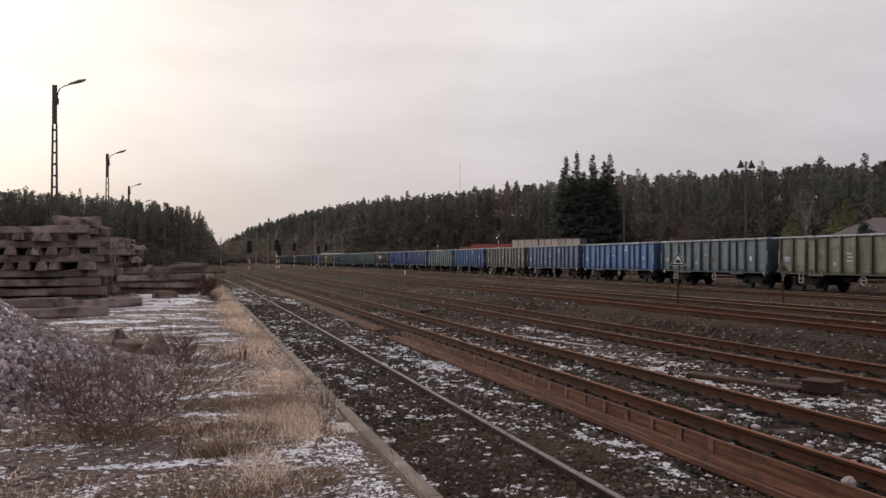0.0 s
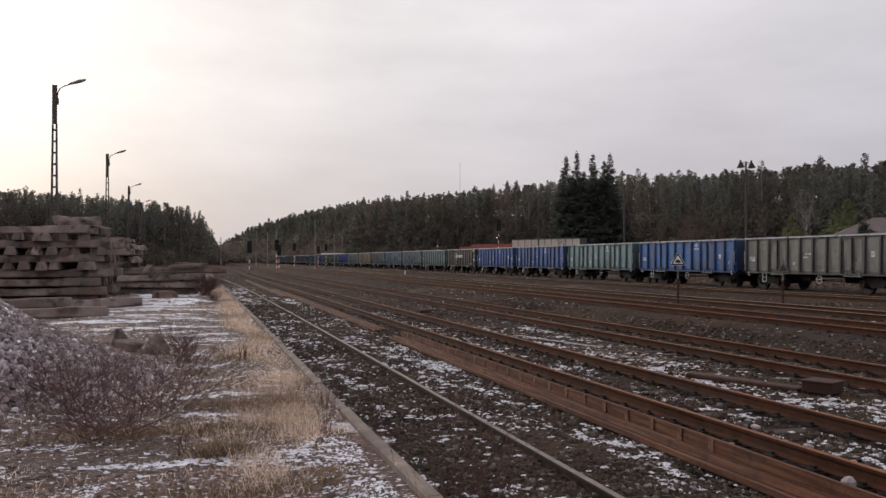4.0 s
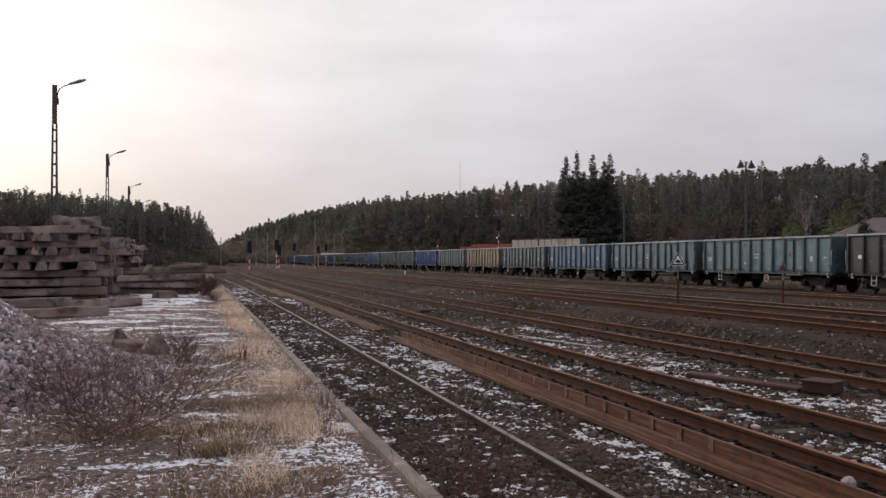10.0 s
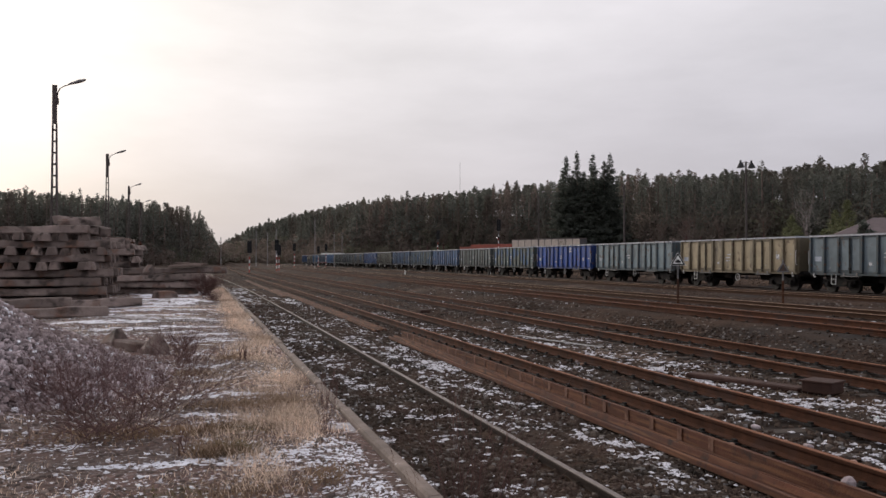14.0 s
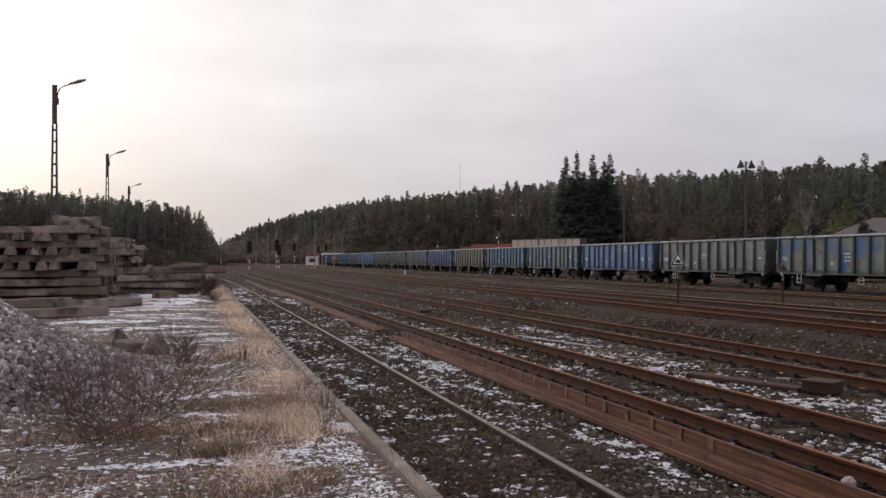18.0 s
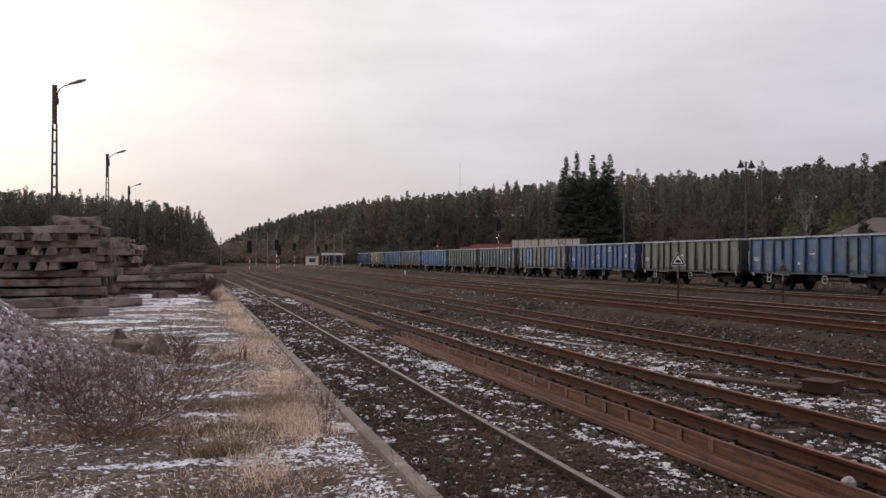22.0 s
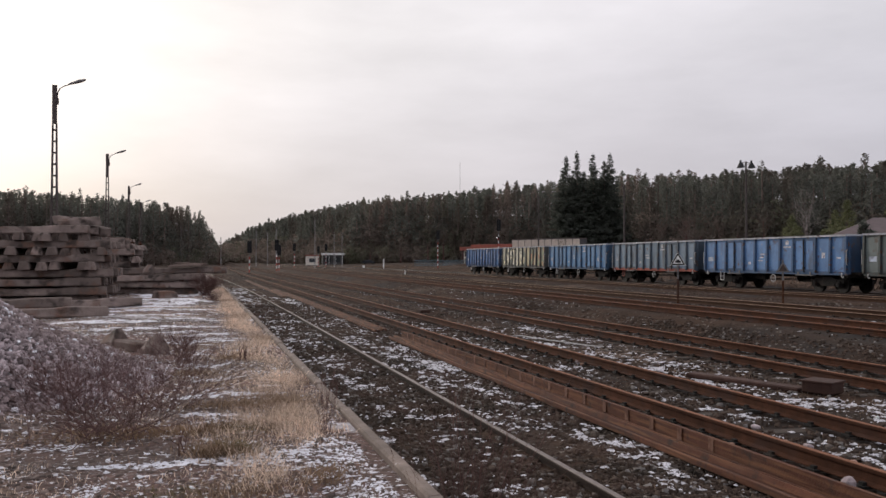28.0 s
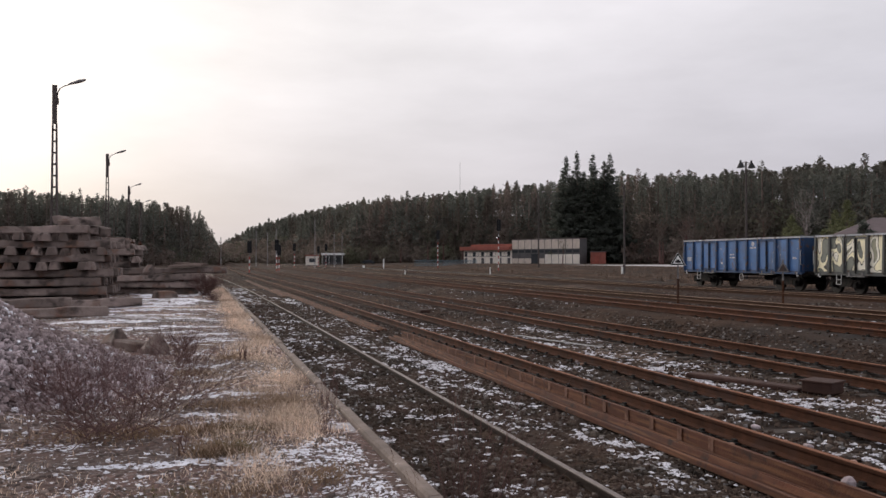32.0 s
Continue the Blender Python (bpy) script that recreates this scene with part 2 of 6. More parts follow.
M["gravel_lot"] = material("pale_forecourt", (0.42, 0.40, 0.40), 0.9, grain=1.0, vary=0.15, coords="World")
M["car"] = material("dark_car_paint", (0.02, 0.022, 0.026), 0.25, grain=1, vary=0.05, spec=0.5)
M["tyre"] = material("rubber", (0.015, 0.015, 0.015), 0.9)
M["blue_rail"] = material("blue_fence_paint", (0.13, 0.19, 0.22), 0.6, grain=3, vary=0.15)
M["plastic"] = material("pale_litter", (0.55, 0.62, 0.60), 0.4, grain=20, vary=0.2)
M["brick"] = material("broken_brick", (0.30, 0.18, 0.135), 0.9, grain=20, vary=0.25, bump=0.3, rand=0.3)


# ---------------------------------------------------------------- mesh tools
class Mesh:
    """Gathers faces and links them as one mesh object."""

    def __init__(self):
        self.v, self.f = [], []

    def add(self, verts, faces, m=None):
        n = len(self.v)
        for p in verts:
            p = Vector(p)
            if m is not None:
                p = m @ p
            self.v.append(tuple(p))
        self.f += [tuple(n + i for i in fc) for fc in faces]
        return self

    def box(self, x0, x1, y0, y1, z0, z1, bevel=0.0, m=None):
        if not bevel:
            vs = [(x, y, z) for x in (x0, x1) for y in (y0, y1) for z in (z0, z1)]
            return self.add(vs, [(0, 1, 3, 2), (4, 6, 7, 5), (0, 4, 5, 1), (2, 3, 7, 6), (0, 2, 6, 4), (1, 5, 7, 3)], m)
        bm = bmesh.new()
        bmesh.ops.create_cube(bm, size=1.0)
        for v in bm.verts:
            v.co = ((x0 + x1) / 2 + v.co.x * (x1 - x0), (y0 + y1) / 2 + v.co.y * (y1 - y0), (z0 + z1) / 2 + v.co.z * (z1 - z0))
        bmesh.ops.bevel(bm, geom=list(bm.edges), offset=bevel, segments=1, affect="EDGES")
        bm.verts.index_update()
        self.add([v.co.copy() for v in bm.verts], [[v.index for v in f.verts] for f in bm.faces], m)
        bm.free()
        return self

    def tube(self, a, b, r, n=8, r2=None, caps=True):
        a, b = Vector(a), Vector(b)
        r2 = r if r2 is None else r2
        q = (b - a).to_track_quat("Z", "Y").to_matrix()
        vs, fs = [], []
        for c, rr in ((a, r), (b, r2)):
            vs += [c + q @ Vector((rr * math.cos(2 * math.pi * i / n), rr * math.sin(2 * math.pi * i / n), 0)) for i in range(n)]
        fs += [(i, (i + 1) % n, n + (i + 1) % n, n + i) for i in range(n)]
        if caps:
            fs += [tuple(reversed(range(n))), tuple(range(n, 2 * n))]
        return self.add(vs, fs)

    def path(self, pts, r, n=6):
        for a, b in zip(pts, pts[1:]):
            self.tube(a, b, r, n)
        return self

    def prism(self, profile, along, m=None):
        """A closed (x, z) profile swept along a list of (x, y, z) offsets."""
        k, vs, fs = len(profile), [], []
        for o in along:
            vs += [(x + o[0], o[1], z + o[2]) for x, z in profile]
        for j in range(len(along) - 1):
            fs += [(j * k + i, j * k + (i + 1) % k, (j + 1) * k + (i + 1) % k, (j + 1) * k + i) for i in range(k)]
        fs += [tuple(reversed(range(k))), tuple(range((len(along) - 1) * k, len(along) * k))]
        return self.add(vs, fs, m)

    def mesh(self, name, mat, smooth=False):
        me = bpy.data.meshes.new(name)
        me.from_pydata(self.v, [], self.f)
        me.materials.append(M[mat] if isinstance(mat, str) else mat)
        me.update()
        bm = bmesh.new()
        bm.from_mesh(me)
        bmesh.ops.recalc_face_normals(bm, faces=list(bm.faces))
        bm.to_mesh(me)
        bm.free()
        if smooth:
            me.shade_smooth()
        return me


def part(name, mb, mat, parent, label="", smooth=False, at=(0, 0, 0)):
    ob = new(name, mb.mesh(name, mat, smooth) if isinstance(mb, Mesh) else mb)
    ob.parent = parent
    ob.location = at
    if label:
        ob["label"] = label
    return ob


def thing(name, label, category, group="", kind="", at=None):
    ob = new(name)
    ob.empty_display_size = 0.2
    tagged(ob, label, category, group, kind)
    if at is not None:
        ob.matrix_basis = at
    return ob


def bulk(name, verts, faces, mat, smooth=False):
    """A large mesh straight from arrays."""
    me = bpy.data.meshes.new(name)
    verts = np.asarray(verts, dtype=np.float32)
    faces = np.asarray(faces, dtype=np.int32)
    k = faces.shape[1]
    me.vertices.add(len(verts))
    me.vertices.foreach_set("co", verts.ravel())
    me.loops.add(faces.size)
    me.loops.foreach_set("vertex_index", faces.ravel())
    me.polygons.add(len(faces))
    me.polygons.foreach_set("loop_start", np.arange(0, faces.size, k, dtype=np.int32))
    me.polygons.foreach_set("loop_total", np.full(len(faces), k, dtype=np.int32))
    me.materials.append(M[mat])
    me.update(calc_edges=True)
    me.validate()
    if smooth:
        me.shade_smooth()
    return new(name, me)


# ---------------------------------------------------------------- ground, tracks, platform
def smooth(a, b, x):
    t = np.clip((x - a) / (b - a), 0, 1)
    return t * t * (3 - 2 * t)


PLATFORM_Z = 1.02
# wood edges: x, y, height of the treetops
WOOD_EAST = [(19, 670, 15.2), (29, 480, 21.2), (46, 371, 24.0), (56, 306, 22.9), (71, 276, 23.1), (90, 250, 23.9), (103, 225, 24.1),
             (106, 193, 23.6), (109, 161, 21.9), (116, 144, 21.2), (121, 132, 21.0), (134, 108, 18.9), (166, 83, 17.0), (230, 20, 17.0)]
WOOD_WEST = [(-140, 90, 14.0), (-79, 178, 14.2), (-65, 215, 17.0), (-48, 242, 18.5), (-37, 259, 19.3), (-25, 287, 20.2), (-9, 314, 20.6), (-1, 343, 20.3),
             (2, 358, 17.8), (7, 496, 13.9), (15, 671, 10.6)]


def ground_height(x, y):
    x, y = np.asarray(x, dtype=float), np.asarray(y, dtype=float)
    z = np.full_like(x + y, -0.2)
    z = z + 0.32 * smooth(12.4, 13.9, x) - 0.1 * smooth(18.4, 19.2, x) - 0.05 * smooth(23, 25, x) + 0.05 * smooth(26, 27.2, x) - 0.2 * smooth(30.2, 32, x)
    z = z + 0.25 * smooth(38.5, 41, x) + 0.75 * smooth(44, 66, x)
    z = z - 0.02 * smooth(0, 1, x) * smooth(13, 12, x) + 0.085 * smooth(5.6, 4.6, x) * smooth(0, 1, x) + 0.045 * smooth(4.3, 3.7, x) * smooth(0, 1, x)
    yy = np.clip(y, 0, 690)
    east = np.interp(yy, [p[1] for p in WOOD_EAST[::-1]], [p[0] for p in WOOD_EAST[::-1]])
    west = np.interp(yy, [p[1] for p in WOOD_WEST], [p[0] for p in WOOD_WEST])
    z = z + 16 * smooth(3, 40, x - east) + 9 * smooth(6, 44, west - x)
    return z


def build_ground():
    xs = np.concatenate([np.linspace(-1500, -260, 10), np.linspace(-230, -2, 70), np.linspace(-1, 14, 91), np.linspace(14.25, 45, 80),
                         np.linspace(47, 260, 60), np.linspace(290, 1500, 12)])
    ys = np.concatenate([np.linspace(-600, -20, 12), np.linspace(-15, 3, 10), np.linspace(3.2, 40, 170), np.linspace(40.5, 130, 80),
                         np.linspace(133, 400, 50), np.linspace(420, 2500, 20)])
    X, Y = np.meshgrid(xs, ys, indexing="ij")
    Z = ground_height(X, Y)
    near = ((X > 0) & (X < 45) & (Y > 2) & (Y < 130))
    rng = np.random.default_rng(4)
    lumps = np.array([noise.noise(Vector((a * 0.6, b * 0.35, 0.5))) for a, b in zip(X[near], Y[near])])
    Z[near] += 0.035 * lumps + rng.normal(0, 0.008, lumps.shape)
    n, m = X.shape
    V = np.stack([X, Y, Z], -1).reshape(-1, 3)
    i = np.arange(n * m).reshape(n, m)
    F = np.stack([i[:-1, :-1], i[1:, :-1], i[1:, 1:], i[:-1, 1:]], -1).reshape(-1, 4)
    return tagged(bulk("ground", V, F, "ground", True), "dark brown cinder and ballast ground with thin snow", "ground", kind="structure")


ground_sheet = build_ground()

RAIL = [(-0.07, -0.155), (0.07, -0.155), (0.07, -0.145), (0.012, -0.125), (0.009, -0.05), (0.031, -0.036), (0.033, -0.008), (0.026, 0.0),
        (-0.026, 0.0), (-0.033, -0.008), (-0.031, -0.036), (-0.009, -0.05), (-0.012, -0.125), (-0.07, -0.145)]


def sleeper_mesh(name, mat):
    return Mesh().box(-1.25, 1.25, -0.12, 0.12, -0.15, 0.0, 0.015).mesh(name, mat)


TIE = sleeper_mesh("sleeper", "tie")
HEADS = {"rail_used": "worn_steel", "rail": "head_brown", "rail_ochre": "head_ochre"}


def build_track(label, line, mat, ties, seed, sunk=0.2):
    """line: (centre x, y, rail top z) from near to far. ties: stretch of y with single sleepers."""
    rng = random.Random(seed)
    t = thing("railway_track", label, "railway track", "tracks of the goods yard", "structure")
    for side in (-0.7535, 0.7535):
        part("rail", Mesh().prism(RAIL, [(x + side, y, z) for x, y, z in line]), mat, t)
        part("running_band", Mesh().prism([(-0.029, -0.004), (0.029, -0.004), (0.025, 0.003), (-0.025, 0.003)], [(x + side, y, z) for x, y, z in line]),
             HEADS[mat], t, "smoother worn top of the rail" if mat == "rail_used" else "rusted top of the rail, painted paler as if skylit")
    ly, lx, lz = [p[1] for p in line], [p[0] for p in line], [p[2] for p in line]
    y = ties[0]
    plates = Mesh()
    while y < ties[1]:
        x, z = float(np.interp(y, ly, lx)), float(np.interp(y, ly, lz))
        ob = part("sleeper", TIE, None, t, at=(x + rng.uniform(-0.03, 0.03), y, z - sunk + rng.uniform(-0.012, 0.004)))
        ob.rotation_euler = (0, rng.uniform(-0.008, 0.008), rng.uniform(-0.03, 0.03))
        for side in (-0.7535, 0.7535) if y < 24 else ():
            plates.box(x + side - 0.13, x + side + 0.13, y - 0.07, y + 0.07, z - 0.172, z - 0.152)
            for k in (-1, 1):
                plates.box(x + side + k * 0.085 - 0.022, x + side + k * 0.085 + 0.022, y - 0.03, y + 0.03, z - 0.152, z - 0.122)
        y += 0.65
    if plates.v:
        part("tie_plate", plates, "under", t)["kind"] = "stuff"
    return t


build_track("worn used siding track in dark ballast beside the loading platform",
            [(2.48, -30, 0.0), (2.45, 30, 0.0), (2.33, 52, 0.0), (1.95, 73, 0.0), (1.2, 104, 0.0), (0.2, 160, 0.0), (0.0, 300, 0.0)], "rail_used", (5, 50), 1, 0.19)
build_track("rusty disused yard track in snowy ballast", [(6.6, -30, 0.0), (6.58, 60, 0.0), (6.4, 120, 0), (8.0, 320, 0), (22, 640, 0)], "rail", (4, 52), 2, 0.215)
build_track("rusty yard track sunk in brown cinders", [(10.92, -30, 0.0), (10.92, 90, 0.0), (11.4, 200, 0), (14, 340, 0), (26, 640, 0)], "rail", (8, 60), 3, 0.195)
build_track("rusty track on a raised ballast bed", [(15.35, -30, 0.3), (15.5, 60, 0.3), (16.0, 180, 0.2), (18, 340, 0), (29, 640, 0)], "rail", (12, 60), 4)
build_track("brown yard track on low ballast", [(20.5, -30, 0.2), (20.6, 90, 0.2), (21.0, 200, 0.15), (23, 340, 0), (32, 640, 0)], "rail_ochre", (18, 60), 5)
build_track("brown yard track with pale ballast edge", [(28.6, -30, 0.2), (28.6, 120, 0.2), (28.6, 200, 0.12), (29, 340, 0), (35, 640, 0)], "rail_ochre", (25, 60), 6)
build_track("main track that carries the goods train", [(35.5, -60, 0.0), (35.5, 640, 0.0)], "rail_used", (30, 75), 7)


def rocks(pts, sizes, rng, flat=0.7):
    """One irregular stone at each point, open below where it lies in the bed."""
    n = len(pts)
    base = np.array([(x, y, z) for x in (-1, 1) for y in (-1, 1) for z in (-1, 1)], dtype=float) * 0.5
    v = base[None] * rng.uniform(0.55, 1.2, (n, 1, 3)) + rng.uniform(-0.2, 0.2, (n, 8, 3))
    v[:, :, 2] *= flat
    a, b = rng.uniform(0, 2 * np.pi, n), rng.uniform(-0.7, 0.7, n)
    ca, sa, cb, sb = np.cos(a)[:, None], np.sin(a)[:, None], np.cos(b)[:, None], np.sin(b)[:, None]
    x, y, z = v[..., 0], v[..., 1], v[..., 2]
    y, z = cb * y - sb * z, sb * y + cb * z
    x, y = ca * x - sa * y, sa * x + ca * y
    v = np.stack([x, y, z], -1) * sizes[:, None, None] + pts[:, None]
    f = np.array([(0, 1, 3, 2), (4, 6, 7, 5), (0, 4, 5, 1), (2, 3, 7, 6), (1, 5, 7, 3)])
    return v.reshape(-1, 3), (np.arange(n)[:, None, None] * 8 + f[None]).reshape(-1, 4)


def build_ballast():
    rng = np.random.default_rng(11)
    n = 44000
    y = 4.5 + 34 * rng.random(n) ** 1.7
    x = 1.3 + 12.2 * rng.random(n)
    keep = np.abs(x - 9.0) > 0.9 * (rng.random(n) < 0.6)
    x, y = x[keep], y[keep]
    z = ground_height(x, y) + rng.uniform(-0.014, 0.012, len(x))
    for c in (2.48, 6.6, 10.92):
        for s in (-0.7535, 0.7535):
            z[np.abs(x - c - s) < 0.10] -= 0.05
    s = rng.uniform(0.022, 0.06, len(x)) * (1 + y / 45)
    # the siding beside the platform lies thick with finer stone
    n = 30000
    y3 = 4.6 + 13 * rng.random(n) ** 1.3
    x3 = 1.0 + 4.6 * rng.random(n)
    z3 = ground_height(x3, y3) + rng.uniform(-0.004, 0.022, n)
    for side in (1.7265, 3.2335):
        z3[np.abs(x3 - side) < 0.06] -= 0.06
    x, y, z, s = np.append(x, x3), np.append(y, y3), np.append(z, z3), np.append(s, rng.uniform(0.02, 0.052, n))
    V, F = rocks(np.stack([x, y, z], -1), s, rng)
    tagged(bulk("ballast_stones", V, F, "stone"), "loose dark ballast stones flecked with snow", "ballast", kind="stuff")
    n = 14000
    y = 12 + 60 * rng.random(n) ** 1.5
    x = 12.3 + 20 * rng.random(n) ** 1.2
    z = ground_height(x, y) + rng.uniform(-0.015, 0.02, n)
    V, F = rocks(np.stack([x, y, z], -1), rng.uniform(0.025, 0.062, n), rng)
    m = 12000
    y2 = 30 + 95 * rng.random(m) ** 1.4
    x2 = 1.5 + 30 * rng.random(m)
    z2 = ground_height(x2, y2) + rng.uniform(-0.02, 0.02, m)
    V2, F2 = rocks(np.stack([x2, y2, z2], -1), rng.uniform(0.04, 0.1, m), rng, 0.5)
    V, F = np.concatenate([V, V2]), np.concatenate([F, F2 + len(V)])
    tagged(bulk("track_bed_stones", V, F, "stone"), "grey-brown track bed stones between the far tracks", "ballast", kind="stuff")


build_ballast()


def build_flecks():
    """Small remnants of snow caught between the stones, thickest in certain strips."""
    rng = np.random.default_rng(13)
    vs, fs, count = [], [], 0
    strips = [(1.35, 0.25, 18, 62, 3600), (2.4, 0.5, 20, 62, 2600), (4.2, 0.28, 12, 46, 3000), (9.3, 0.6, 14, 26, 1800), (9.0, 0.4, 7.5, 12, 1500), (2.4, 0.8, 4, 34, 6600), (4.3, 0.22, 6, 30, 3000), (5.6, 0.3, 6, 26, 400), (6.6, 0.4, 6, 34, 4200), (8.0, 0.5, 7, 26, 2800), (8.7, 0.3, 8, 20, 2200),
              (1.42, 0.18, 11, 48, 4200), (9.4, 0.5, 10, 30, 250), (3.9, 0.3, 14, 30, 900), (10.9, 0.9, 12, 40, 300), (14.0, 1.2, 16, 50, 300), (18.0, 3, 20, 60, 260)]
    for cx, w, y0, y1, n in strips:
        k = 0
        while k < n:
            y = y0 + (y1 - y0) * rng.random() ** 1.35
            x = cx + w * rng.normal()
            if noise.noise(Vector((x * 1.5, y * 0.8, 2.0))) + 0.8 * noise.noise(Vector((x * 5, y * 3.2, 5.0))) < 0.22 + 0.12 * rng.random() and rng.random() < 0.96:
                k += 0.3
                continue
            k += 1
            near = min(abs(x - c - s) for c in (2.48, 6.6, 10.92, 15.4, 20.5) for s in (-0.7535, 0.7535))
            if near < 0.09 or x < 1.0:
                continue
            z = float(ground_height(x, y)) + (0.034 if x < 5.6 and y < 18 else 0.018)
            m = 8
            a = np.linspace(0, 2 * np.pi, m, endpoint=False) + rng.random()
            r = rng.uniform(0.35, 1.0, m) * (0.008 + 0.04 * rng.random() ** 2) * (1 + y / 22)
            rim = np.stack([x + 1.25 * r * np.cos(a), y + 0.9 * r * np.sin(a), z - 0.006 - 0.01 * rng.random(m)], -1)
            vs.append(np.concatenate([[(x, y, z + 0.006 * rng.random())], rim]))
            fs += [(count, count + 1 + i, count + 1 + (i + 1) % m) for i in range(m)]
            count += m + 1
    M["fleck"] = material("old_snow", (0.56, 0.55, 0.58), 0.85, grain=40, vary=0.2, coords="World", island=0.25, spots=[((0.16, 0.13, 0.115), 30, 0.6, 0.06)])
    tagged(bulk("snow_flecks", np.concatenate(vs), fs, "fleck"), "small flecks of old snow in the ballast", "snow", kind="stuff")


build_flecks()


def platform_height(x, y):
    return PLATFORM_Z + np.array([0.05 * noise.noise(Vector((a * 1.1, b * 1.1, 3))) + 0.02 * noise.noise(Vector((a * 4, b * 4, 7)))
                                  for a, b in zip(np.ravel(x), np.ravel(y))]).reshape(np.shape(x)) * smooth(0.0, 0.35, 0.76 - np.asarray(x)) - 0.015


def build_platform():
    t = thing("loading_platform", "long raised sandy loading platform with thin snow", "platform", kind="structure")
    xs = np.concatenate([np.linspace(-60, -6, 19), np.linspace(-5.6, 0.782, 90)])
    ys = np.concatenate([np.linspace(-12, 2.5, 12), np.linspace(2.6, 12, 130), np.linspace(12.2, 30, 70), np.linspace(30.5, 54, 30)])
    X, Y = np.meshgrid(xs, ys, indexing="ij")
    Z = platform_height(X, Y)
    n, m = X.shape
    V = np.stack([X, Y, Z], -1).reshape(-1, 3)
    i = np.arange(n * m).reshape(n, m)
    F = np.stack([i[:-1, :-1], i[1:, :-1], i[1:, 1:], i[:-1, 1:]], -1).reshape(-1, 4)
    top = bulk("surface", V, F, "platform", True)
    top.parent = t
    body = Mesh().prism([(-60, -0.4), (0.782, -0.4), (0.782, 0.93), (-60, 0.93)], [(0, -12, 0), (0, 54, 0)])
    body.prism([(-60, -0.4), (0.782, -0.4), (0.782, 1.0), (-60, 1.0)], [(0, 54, 0), (0, 54.2, 0)])
    part("retaining_wall", body, "concrete", t)
    stone = Mesh().box(0.018, 0.078, -0.4985, 0.4985, -0.34, 0.0, 0.010).mesh("kerb_stone", "kerb")
    rng = random.Random(5)
    for k in range(60):
        ob = part("kerb_stone", stone, None, t, at=(0.765 + rng.uniform(-0.003, 0.003), -5.5 + k, PLATFORM_Z + 0.012 + rng.uniform(-0.008, 0.008)))
        ob.rotation_euler = (rng.uniform(-0.004, 0.004), 0, rng.uniform(-0.006, 0.006))
    rng = np.random.default_rng(6)
    n = 12000
    y = 2.6 + 16 * rng.random(n) ** 1.8
    x = 0.74 - (1.2 + 0.28 * y) * rng.random(n)
    V, F = rocks(np.stack([x, y, platform_height(x, y)], -1), rng.uniform(0.006, 0.022, n), rng)
    peb = bulk("grit", V, F, "pebble")
    tagged(peb, "brown grit and small stones on the platform", "grit", kind="stuff")
    return t


M["pebble"] = material("grit", (0.15, 0.115, 0.1), 0.95, island=0.5, grain=30, vary=0.2, coords="World", spots=[(SNOW, "island", 0.9, 0.01)])
build_platform()


# ---------------------------------------------------------------- goods wagons
BODY, HALF_W, SILL, TOP = 12.79, 1.45, 1.16, 3.24
# far end to near end along one side: plain panels and the two double doors
BAYS = [("panel", 1.15)] * 2 + [("door", 1.79)] + [("panel", 1.15)] * 4 + [("door", 1.79)] + [("panel", 1.15)] * 2


def bay_edges():
    total = sum(w for _, w in BAYS)
    y, out = BODY / 2, []
    for kind, w in BAYS:
        w *= (BODY - 0.12) / total
        out.append((kind, y - 0.06, y - 0.06 - w))
        y -= w
    return out


